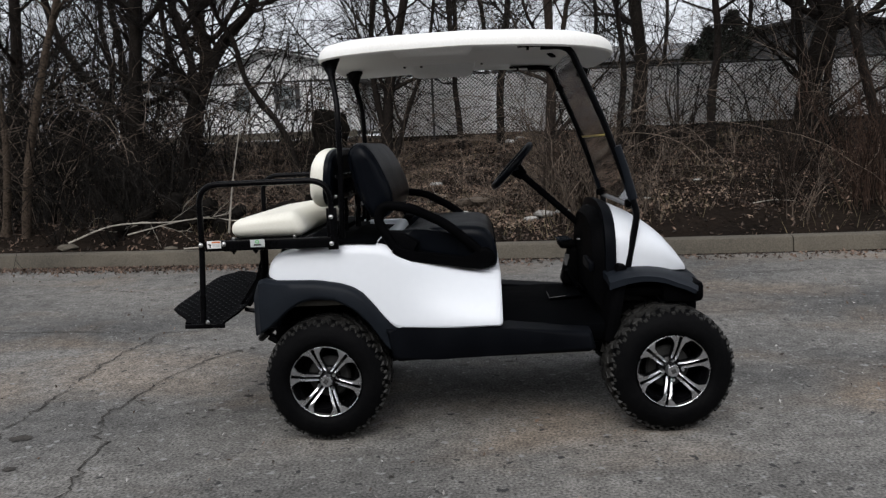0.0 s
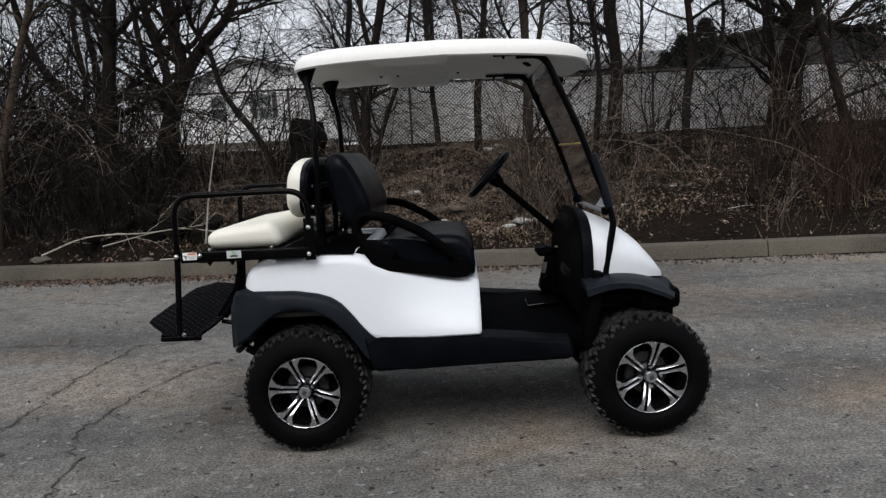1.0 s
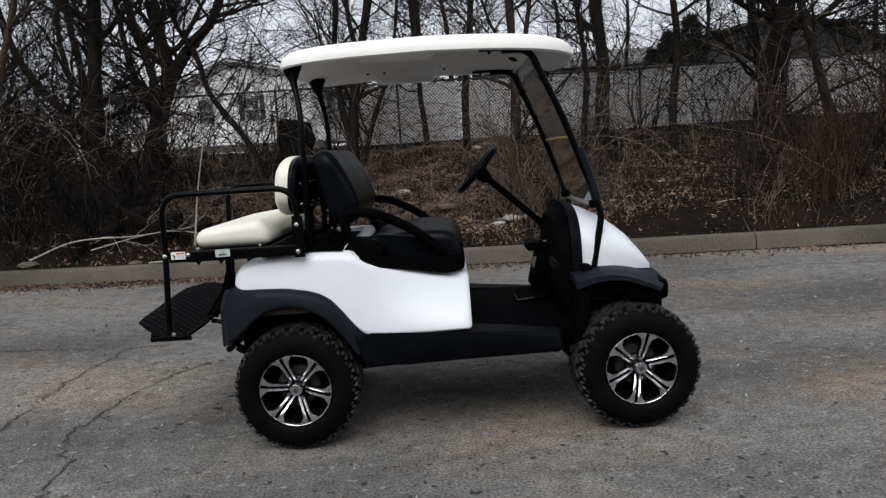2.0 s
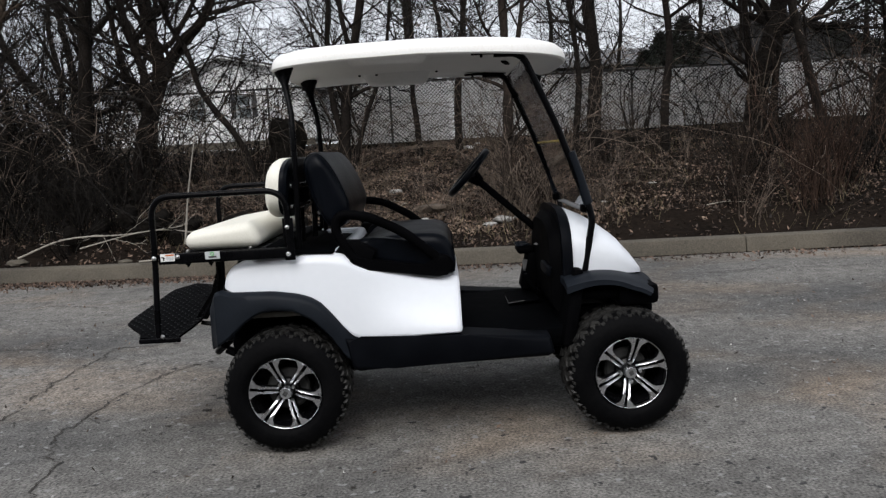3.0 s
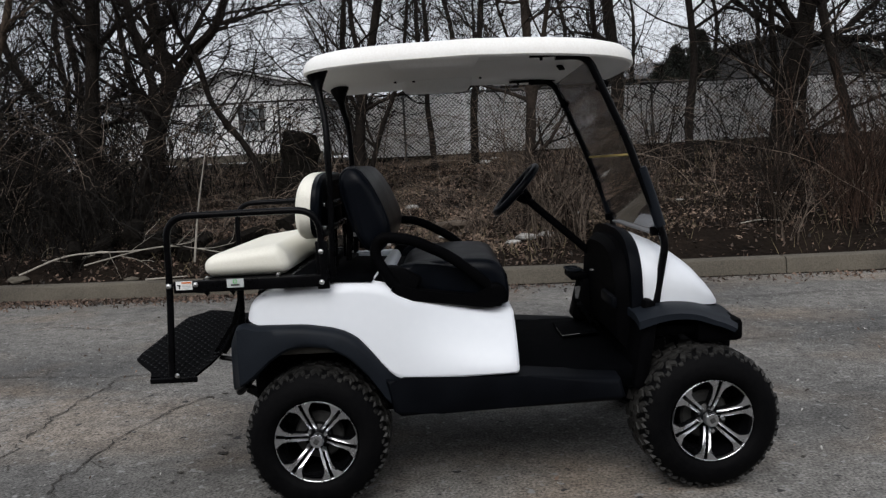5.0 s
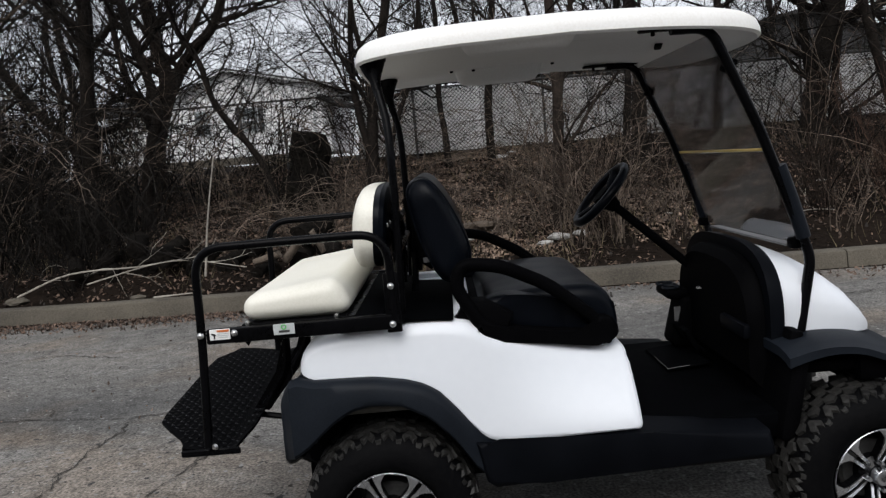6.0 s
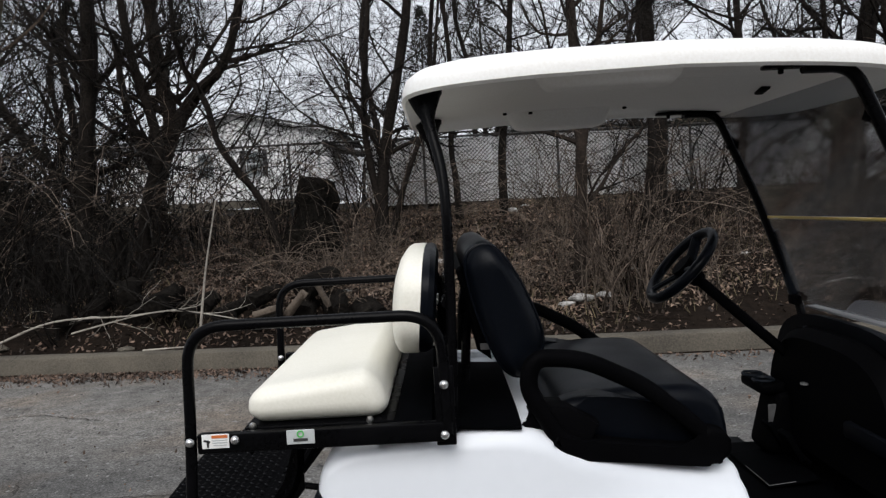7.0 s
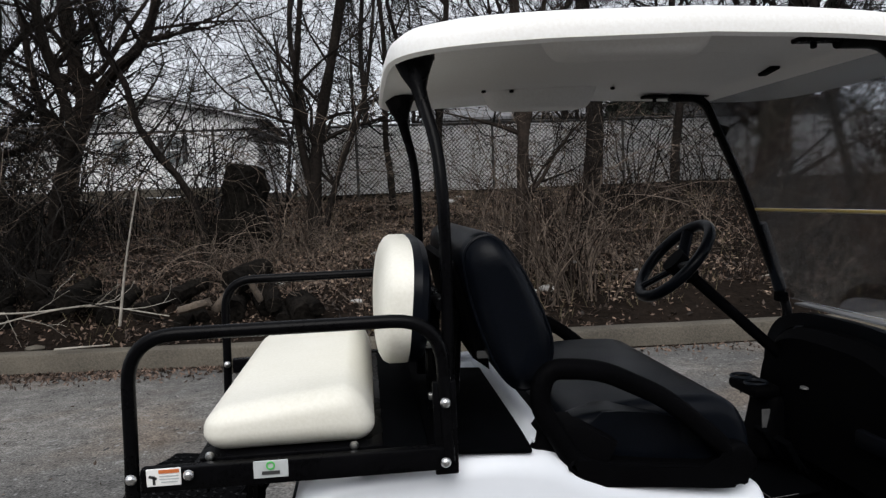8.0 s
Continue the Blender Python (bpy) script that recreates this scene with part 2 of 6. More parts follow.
def tube_data(path, radii, sides, V, F, squash=1.0):
    """Adds a tube along a path to the lists V and F."""
    P = [Vector(p) for p in path]
    if not hasattr(radii, "__len__"):
        radii = [radii] * len(P)
    start = len(V)
    d0 = (P[1] - P[0]).normalized()
    side = d0.cross(Vector((0, 0, 1)))
    if side.length < 0.05:
        side = d0.cross(Vector((0, 1, 0)))
    side.normalize()
    for i, p in enumerate(P):
        d = (P[min(i + 1, len(P) - 1)] - P[max(i - 1, 0)]).normalized()
        side = (side - d * side.dot(d)).normalized()
        up = d.cross(side)
        for k in range(sides):
            a = 2 * math.pi * k / sides
            V.append(p + side * (math.cos(a) * radii[i] * squash) + up * (math.sin(a) * radii[i]))
    for i in range(len(P) - 1):
        for k in range(sides):
            a, b = start + i * sides + k, start + i * sides + (k + 1) % sides
            F.append((a, b, b + sides, a + sides))
    if sides > 3:
        F.append(tuple(range(start + sides - 1, start - 1, -1)))
        F.append(tuple(range(len(V) - sides, len(V))))


def tube(path, r, sides=12, squash=1.0):
    V, F = [], []
    tube_data(path, r, sides, V, F, squash)
    return raw(V, F)


def rbox(c, s, bevel=0.01, seg=2, rot=None):
    """A box of size s at c with rounded edges."""
    bm = bmesh.new()
    bmesh.ops.create_cube(bm, size=1)
    bmesh.ops.scale(bm, vec=s, verts=bm.verts)
    if bevel:
        bmesh.ops.bevel(bm, geom=bm.edges[:], offset=min(bevel, min(s) * 0.49), segments=seg, affect="EDGES", profile=0.5)
    if rot:
        bmesh.ops.rotate(bm, verts=bm.verts, matrix=Euler([radians(a) for a in rot]).to_matrix())
    bmesh.ops.translate(bm, vec=c, verts=bm.verts)
    return bm


def join(*bms):
    """Several bmeshes or meshes as one bmesh."""
    out = bmesh.new()
    for b in bms:
        if isinstance(b, bmesh.types.BMesh):
            me = bpy.data.meshes.new("tmp")
            b.to_mesh(me)
            b.free()
            b = me
        out.from_mesh(b)
        bpy.data.meshes.remove(b)
    return out


def loft(sections, closed=True, caps=True):
    """Quads between sections of equal point counts."""
    V, F, n = [p for s in sections for p in s], [], len(sections[0])
    m = n if closed else n - 1
    for i in range(len(sections) - 1):
        for k in range(m):
            a, b = i * n + k, i * n + (k + 1) % n
            F.append((a, b, b + n, a + n))
    if caps:
        F.append(tuple(range(n)))
        F.append(tuple(range(len(V) - 1, len(V) - n - 1, -1)))
    return raw(V, F)


def slab(profile, y0, y1, bevel=0.01, seg=2):
    """An outline in x, z extruded from y0 to y1, with rounded rims."""
    bm = bmesh.new()
    a = [bm.verts.new((x, y0, z)) for x, z in profile]
    b = [bm.verts.new((x, y1, z)) for x, z in profile]
    fa, fb = bm.faces.new(a), bm.faces.new(b[::-1])
    for i in range(len(a)):
        j = (i + 1) % len(a)
        bm.faces.new((a[j], a[i], b[i], b[j]))
    if bevel:
        bmesh.ops.bevel(bm, geom=list(fa.edges) + list(fb.edges), offset=bevel, segments=seg, affect="EDGES", profile=0.5)
    return bm


def lathe(profile, segs=48, centre=(0, 0, 0), axis="y"):
    """Radius and offset pairs turned round an axis."""
    secs = []
    for k in range(segs):
        a = 2 * math.pi * k / segs
        c, s = math.cos(a), math.sin(a)
        if axis == "y":
            secs.append([(centre[0] + r * c, centre[1] + h, centre[2] + r * s) for r, h in profile])
        else:
            secs.append([(centre[0] + r * c, centre[1] + r * s, centre[2] + h) for r, h in profile])
    secs.append(secs[0])
    bm = bmesh.new()
    bm.from_mesh(loft(secs, closed=False, caps=False))
    bmesh.ops.remove_doubles(bm, verts=bm.verts, dist=1e-5)
    return bm


def pad(c, s, power=4.0, nu=28, nv=18, dent=0.0):
    """A soft upholstered block: a rounded box with bulging faces."""
    V, F = [], []
    for j in range(nv + 1):
        v = -math.pi / 2 + math.pi * j / nv
        for i in range(nu):
            u = 2 * math.pi * i / nu
            f = lambda w: math.copysign(abs(w) ** (2 / power), w)
            x, y, z = f(math.cos(v)) * f(math.cos(u)), f(math.cos(v)) * f(math.sin(u)), f(math.sin(v))
            V.append((c[0] + s[0] / 2 * x, c[1] + s[1] / 2 * y, c[2] + s[2] / 2 * z))
    for j in range(nv):
        for i in range(nu):
            a, b = j * nu + i, j * nu + (i + 1) % nu
            F.append((a, b, b + nu, a + nu))
    bm = bmesh.new()
    bm.from_mesh(raw(V, F))
    bmesh.ops.remove_doubles(bm, verts=bm.verts, dist=1e-4)
    return bm


def table(x, xs, vs):
    return float(np.interp(x, xs, vs))


def smoothstep(a, b, x):
    t = min(max((x - a) / (b - a), 0), 1)
    return t * t * (3 - 2 * t)


# ---- ground, road, kerb ----
def kerb_y(x):
    """The kerb's front edge in plan; it runs a little aslant and bends."""
    return 4.58 - 0.075 * x + 0.004 * x * x if abs(x) < 9 else 4.904 - 0.075 * x + 0.02 * (abs(x) - 9)


def road_z(x, y):
    return -0.012 + 0.057 * smoothstep(0.6, 4.6, y)


def bank_z(x, y):
    d = y - kerb_y(max(min(x, 14), -14)) - 0.2
    z = table(d, (-1, 0, 0.35, 0.8, 1.4, 2.4, 4.5, 6.3, 7.5, 40, 400), (0.16, 0.2, 0.3, 0.45, 0.58, 0.78, 1.15, 1.5, 1.62, 2.3, 2.3))
    if 0 < d < 60:
        z += min(d, 1) * (0.10 * noise.noise((x * 0.6, y * 0.6, 3.1)) + 0.08 * noise.noise((x * 1.9, y * 1.9, 7.7)) + 0.045 * noise.noise((x * 3.6, y * 3.6, 1.7)))
    return z


def build_ground():
    xs = [-400, -120, -50, -30] + [-20 + 0.16 * i for i in range(251)] + [30, 50, 120, 400]
    offs = [-600, -200, -60, -12, -0.1, 0.14] + [0.2 + 0.13 * i for i in range(60)] + [8.6, 10, 13, 18, 26, 6, 80, 200.00, 700]
    V, F = [], []
    for x in xs:
        k = kerb_y(max(min(x, 14), -14))
        for o in offs:
            y = k + o
            V.append((x, y, -0.06 if o < 0 else bank_z(x, y)))
    n = len(offs)
    for i in range(len(xs) - 1):
        for j in range(n - 1):
            F.append((i * n + j, (i + 1) * n + j, (i + 1) * n + j + 1, i * n + j + 1))
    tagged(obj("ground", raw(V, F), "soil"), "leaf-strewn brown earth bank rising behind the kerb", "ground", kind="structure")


build_ground()


def build_road():
    xs = [-90, -40, -20] + [-14 + 0.5 * i for i in range(57)] + [20, 40, 90]
    ts = [-60, -25, -10, -6] + [-4 + 0.25 * i for i in range(34)]
    V, F = [], []
    for x in xs:
        k = kerb_y(max(min(x, 14), -14)) + 0.03
        for j, t in enumerate(ts):
            y = t if t < -1 else -1 + (t + 1) * (k + 1) / (ts[-1] + 1)
            z = road_z(x, y) + 0.012 * noise.noise((x * 0.5, y * 0.5, 0.3)) * (1 if abs(y + 0.6) > 0.9 else 0.3)
            V.append((x, y, z if abs(x) < 19 else road_z(x, y)))
    n = len(ts)
    for i in range(len(xs) - 1):
        for j in range(n - 1):
            F.append((i * n + j, (i + 1) * n + j, (i + 1) * n + j + 1, i * n + j + 1))
    return tagged(obj("road", raw(V, F), "asphalt"), "worn grey asphalt road with cracks and pale specks", "road", kind="structure")


road = build_road()


def build_kerb():
    kerb = tagged(new("kerb"), "weathered concrete kerb along the road edge", "kerb", kind="structure")
    cuts = (-20, -14.6, -8.6, 3.43, 9.4, 15, 20)
    for a, b in zip(cuts, cuts[1:]):
        secs, n = [], 32
        for i in range(n + 1):
            x = a + 0.006 + (b - a - 0.012) * i / n
            y = kerb_y(max(min(x, 14), -14))
            w = 0.004 * noise.noise((x * 3, 0, 5))
            z0, z1 = -0.03, 0.232 + w
            e = 0.02 if 0 < i < n else 0.026
            secs.append([(x, y + 0.0 + w, z0), (x, y + 0.025 + w, z1 - e * 1.5), (x, y + 0.035, z1 - e * 0.5), (x, y + 0.06, z1), (x, y + 0.19, z1 + 0.004), (x, y + 0.215, z1 - 0.012), (x, y + 0.22, z0)])
        part("kerb_stone", loft(secs), "concrete", kerb)


build_kerb()


def build_back_wall():
    """A long plain wall, added unseen behind the camera, keeps low sky light off the cart."""
    bm = rbox((0, -13.2, 2.5), (90, 0.4, 5.2), 0.02, 1)
    tagged(obj("wall_south", bm, "concrete", smooth=False), "plain grey wall added out of view to block low sky light", "wall", kind="structure")


build_back_wall()


# ---- the golf cart ----
HUB_Z, TYRE_R = 0.292, 0.297
cart = thing("golf_cart", "white lifted four-seat golf cart with black trim parked on asphalt", "golf cart")


def arch(xs, zs):
    return lambda x: table(x, xs, zs)


body_bottom = arch((-1.10, -1.05, -0.95, -0.85, -0.74, -0.68, -0.635, -0.58, -0.53, -0.49, -0.44, -0.2, 0.05), (0.80, 0.786, 0.783, 0.78, 0.762, 0.742, 0.715, 0.655, 0.592, 0.552, 0.535, 0.535, 0.54))
body_top = arch((-1.10, -1.06, -1.0, -0.8, -0.62, -0.52, -0.46, -0.40, -0.2, -0.05, 0.05), (0.87, 0.905, 0.93, 0.943, 0.948, 0.94, 0.90, 0.866, 0.828, 0.788, 0.774))
fender_inner = arch((-1.17, -1.084, -1.0, -0.93, -0.854, -0.76, -0.67, -0.59, -0.53, -0.46), (0.515, 0.566, 0.64, 0.685, 0.700, 0.69, 0.64, 0.555, 0.455, 0.385))


def side_y(z, x=-1.0):
    """Half width of the body at a height; towards the seat's front the flank leans in."""
    lean = 0.15 * smoothstep(-0.52, 0.05, x) * min(max((z - 0.56) / 0.21, 0.0), 1.2) ** 1.3
    return 0.651 - 0.076 * max(0.0, (z - 0.53) / 0.40) ** 1.2 - lean


def body_section(x, inset=0.0):
    zb, zt = body_bottom(x), body_top(x)
    pts, r = [], min(0.035, (zt - zb) * 0.4)
    if inset:
        zb, zt = zb + inset * 0.5, zt - inset
    for k, u in enumerate((0.0, 0.03, 0.06, 0.2, 0.35, 0.5, 0.65, 0.8, 0.92, 1.0)):
        z = zb + (zt - r - zb) * u
        pts.append((side_y(z, x) - inset - (0.006 if k == 0 else 0), z))
    w = side_y(zt, x) - inset
    for k in range(1, 5):
        a = math.pi / 2 * k / 4
        pts.append((w - r + r * math.cos(a), zt - r + r * math.sin(a)))
    near = [(x, -y, z) for y, z in pts]
    far = [(x, y - 0.02, z) for y, z in reversed(pts)]
    return near + far


def build_body():
    stations = [(-1.102, 0.05), (-1.098, 0.028), (-1.088, 0.012), (-1.07, 0.003)] + [(-1.05 + i * 0.03, 0.0) for i in range(36)] + [(0.02, 0.0), (0.029, 0.006), (0.034, 0.016)]
    return loft([body_section(x, d) for x, d in stations])


part("body", build_body(), "white_paint", cart, "glossy white moulded rear body")


def rear_fender(sign):
    """The flared arch over a rear wheel, from the body's lower edge to the wheel opening, with a return lip."""
    secs = []
    xs = [-1.172, -1.168, -1.155, -1.13] + [-1.1 + i * 0.026 for i in range(25)] + [-0.455]
    for x in xs:
        zo = 0.79 if x < -1.1 else body_bottom(x)
        if x < -1.14:
            zo = table(x, (-1.172, -1.14), (0.72, 0.785))
        zi = fender_inner(x)
        back = smoothstep(-1.12, -1.175, x) * 0.06
        out = 0.668 - back - 0.03 * smoothstep(-0.6, -0.46, x)
        y0 = 0.645 - back
        row = [(y0 - 0.03, zo + 0.004), (y0 - 0.004, zo + 0.004), (out - 0.006, zo - 0.012 if zo - zi > 0.03 else zo), (out, zo * 0.7 + zi * 0.3), (out + 0.006, zo * 0.3 + zi * 0.7), (out + 0.006, zi + 0.012), (out - 0.004, zi), (out - 0.07, zi + 0.004), (out - 0.12, zi + 0.012)]
        secs.append([(x, sign * y - (0.02 if sign > 0 else 0), z) for y, z in row])
    return loft(secs, closed=False, caps=False)


for s in (-1, 1):
    part("rear_fender", rear_fender(s), "plastic", cart, "dark grey textured plastic wheel arch")
part("rear_panel", rbox((-1.1, -0.01, 0.66), (0.06, 1.12, 0.24), 0.02), "plastic", cart)

SILL = [(-0.53, 0.545), (-0.49, 0.535), (-0.45, 0.527), (0.06, 0.53), (0.45, 0.50), (0.47, 0.42), (0.44, 0.402), (-0.30, 0.388), (-0.47, 0.378), (-0.50, 0.40)]
for y0, y1 in ((-0.668, -0.50), (0.48, 0.645)):
    part("sill", slab(SILL, y0, y1, 0.026, 4), "sill_plastic", cart, "black plastic side sill")
part("floor_pan", rbox((0.24, -0.01, 0.47), (0.74, 1.06, 0.09), 0.01), "rubber_mat", cart, "black rubber floor mat")
part("battery_box", rbox((-0.36, -0.01, 0.50), (0.62, 0.94, 0.30), 0.02), "black_plastic", cart)
for y in (-0.3, 0.28):
    part("frame_rail", rbox((-0.1, y, 0.40), (2.0, 0.06, 0.08), 0.01), "steel", cart)

# front cowl: arched sections from the dash to the nose
COWL = [(0.60, 0.475, 1.060, 0.745), (0.66, 0.487, 1.040, 0.745), (0.72, 0.492, 1.012, 0.745), (0.78, 0.488, 0.975, 0.745), (0.83, 0.476, 0.936, 0.745), (0.865, 0.462, 0.905, 0.742), (0.885, 0.448, 0.880, 0.74), (0.92, 0.425, 0.838, 0.735), (0.95, 0.39, 0.795, 0.73), (0.975, 0.34, 0.76, 0.72), (0.99, 0.27, 0.73, 0.715)]


def arch_section(x, w, zt, zb, n=24, p=3.2, cy=0.02):
    pts = []
    for k in range(n + 1):
        a = math.pi * k / n
        c, s = math.cos(a), math.sin(a)
        y = -w * math.copysign(abs(c) ** (2 / p), c) * (1.0 - 0.06 * (1 - abs(s)))
        pts.append((x, cy + y, zb + (zt - zb) * abs(s) ** (2 / p)))
    return pts


part("front_cowl", loft([arch_section(*c) for c in COWL], closed=True), "white_paint", cart, "glossy white front cowl")
trim = [arch_section(0.555, 0.488, 1.078, 0.72), arch_section(0.59, 0.492, 1.075, 0.72), arch_section(0.606, 0.486, 1.068, 0.72), arch_section(0.606, 0.455, 1.045, 0.72), arch_section(0.555, 0.44, 1.035, 0.72)]
part("dash_trim", loft(trim + trim[:1], closed=False, caps=False), "sill_plastic", cart, "black moulded trim round the dashboard")
part("dashboard", loft([arch_section(0.50, 0.42, 1.0, 0.60), arch_section(0.53, 0.44, 1.035, 0.56), arch_section(0.60, 0.45, 1.045, 0.50)]), "black_plastic", cart, "black moulded dashboard")
part("firewall", rbox((0.59, 0.0, 0.62), (0.05, 1.0, 0.34), 0.015, 2, (0, 12, 0)), "black_plastic", cart)
part("glove_box", rbox((0.492, -0.27, 0.765), (0.03, 0.24, 0.055), 0.012), "sill_plastic", cart, "black dash pocket lip")
holder = part("cup_holder", rbox((0.45, 0.36, 0.79), (0.1, 0.2, 0.045), 0.018, 3), "black_plastic", cart, "black moulded cup holder")
for y in (0.31, 0.41):
    part("cup_ring", lathe([(0.037, 0.0), (0.042, 0.006), (0.037, 0.012), (0.033, 0.004)], 20, (0.43, y, 0.812), "z"), "plastic", holder)
part("key_switch", lathe([(0.0, 0.006), (0.014, 0.006), (0.016, 0.0)], 16, (0.495, 0.12, 0.84), "z"), "dim_grey", cart)
part("dash_label", rbox((0.44, 0.262, 0.70), (0.03, 0.004, 0.07), 0.001, 1), "dim_grey", cart)
part("centre_console", rbox((0.48, 0.33, 0.66), (0.10, 0.16, 0.24), 0.03, 3, (0, 14, 0)), "black_plastic", cart)

# pedals on a plate with a bright edge
plate = part("pedal_plate", rbox((0.40, 0.18, 0.532), (0.18, 0.34, 0.012), 0.004, 1, (0, -6, 0)), "rubber_mat", cart)
part("plate_edge", tube([(0.31, 0.20, 0.532), (0.31, 0.005, 0.532), (0.40, 0.005, 0.54)], 0.0013, 6), "dim_grey", plate)
for y in (0.14, 0.27):
    pedal = part("pedal", rbox((0.45, y, 0.62), (0.025, 0.08, 0.11), 0.008, 2, (0, -28, 0)), "rubber_mat", cart, "black rubber pedal")
    part("pedal_arm", tube([(0.46, y, 0.60), (0.52, y, 0.55)], 0.01, 8), "steel", pedal)


# front fenders and bumper: one moulding that widens over the wheels
def build_front_fender():
    ys = [-0.605, -0.597, -0.57, -0.52, -0.45, -0.36, -0.25, -0.12, 0.02, 0.16, 0.29, 0.40, 0.49, 0.56, 0.61, 0.637, 0.645]
    rows = []
    for y in ys:
        d = abs(y - 0.02)
        tip = table(d, (0, 0.14, 0.27, 0.36, 0.45, 0.53, 0.585, 0.625), (1.03, 1.03, 1.025, 1.015, 1.0, 0.985, 0.97, 0.955))
        edge = smoothstep(0.56, 0.625, d)
        drop = 0.022 * edge
        pts = []
        for k in range(15):
            u = k / 14
            x = 0.545 + (tip - 0.545) * u
            z = 0.742 + 0.028 * math.sin(math.pi * min(u * 1.3, 1)) - 0.05 * max(0, (u - 0.58) / 0.42) ** 2.1 - drop
            pts.append((x, z))
        rows.append((y, pts))
    secs = []
    for y, pts in rows:
        lower = [(x - 0.012 * (i / 14), z - 0.034 + 0.02 * (i / 14)) for i, (x, z) in enumerate(pts)]
        secs.append([(x, y, z) for x, z in pts] + [(x, y, z) for x, z in reversed(lower)])
    return loft(secs)


part("front_fender", build_front_fender(), "plastic", cart, "dark grey plastic front fender and bumper moulding")
part("front_bumper", rbox((0.97, 0.02, 0.57), (0.12, 0.72, 0.14), 0.03, 3), "black_plastic", cart, "black front bumper under the cowl")
for y in (-0.40, 0.44):
    part("bumper_end", rbox((0.90, y * 1.08, 0.655), (0.2, 0.26, 0.10), 0.025, 2), "black_plastic", cart)
    part("wheel_well", rbox((0.80, y, 0.66), (0.40, 0.26, 0.05), 0.02, 2), "black_plastic", cart)
    part("inner_arch", rbox((0.575, y, 0.57), (0.07, 0.36, 0.32), 0.03, 2, (0, 10, 0)), "black_plastic", cart)
part("front_axle", tube([(0.832, -0.5, 0.3), (0.832, 0.5, 0.3)], 0.035, 10), "steel", cart)
part("rear_axle", tube([(-0.832, -0.5, 0.3), (-0.832, 0.5, 0.3)], 0.045, 10), "steel", cart)
part("motor", lathe([(0.0, -0.16), (0.10, -0.16), (0.11, -0.13), (0.11, 0.13), (0.10, 0.16), (0.0, 0.16)], 24, (-0.84, 0.1, 0.32)), "black_plastic", cart)
for y in (-0.36, 0.36):
    part("leaf_spring", tube(smooth_path([(-1.18, y, 0.45), (-0.98, y, 0.345), (-0.83, y, 0.33), (-0.66, y, 0.35), (-0.48, y, 0.42)]), 0.02, 8, 1.6), "steel", cart)
    part("inner_fender", rbox((-0.83, y * 1.26, 0.668), (0.50, 0.3, 0.03), 0.012, 2), "inner_plastic", cart)
part("rear_bumper_bar", tube(round_path([(-1.13, -0.55, 0.52), (-1.19, -0.50, 0.47), (-1.19, 0.48, 0.47), (-1.13, 0.53, 0.52)], 0.05), 0.018, 8), "steel", cart)
for y in (-0.37, 0.35):
    part("wheel_housing", slab([(-1.14, 0.36), (-1.14, 0.74), (-0.5, 0.74), (-0.5, 0.36)], y - 0.02, y + 0.02, 0.005, 1), "black_plastic", cart)


# wheels
def grow(r):
    """Deepens the tyre beyond the rim."""
    return r if r < 0.178 else 0.178 + (r - 0.178) * 1.075


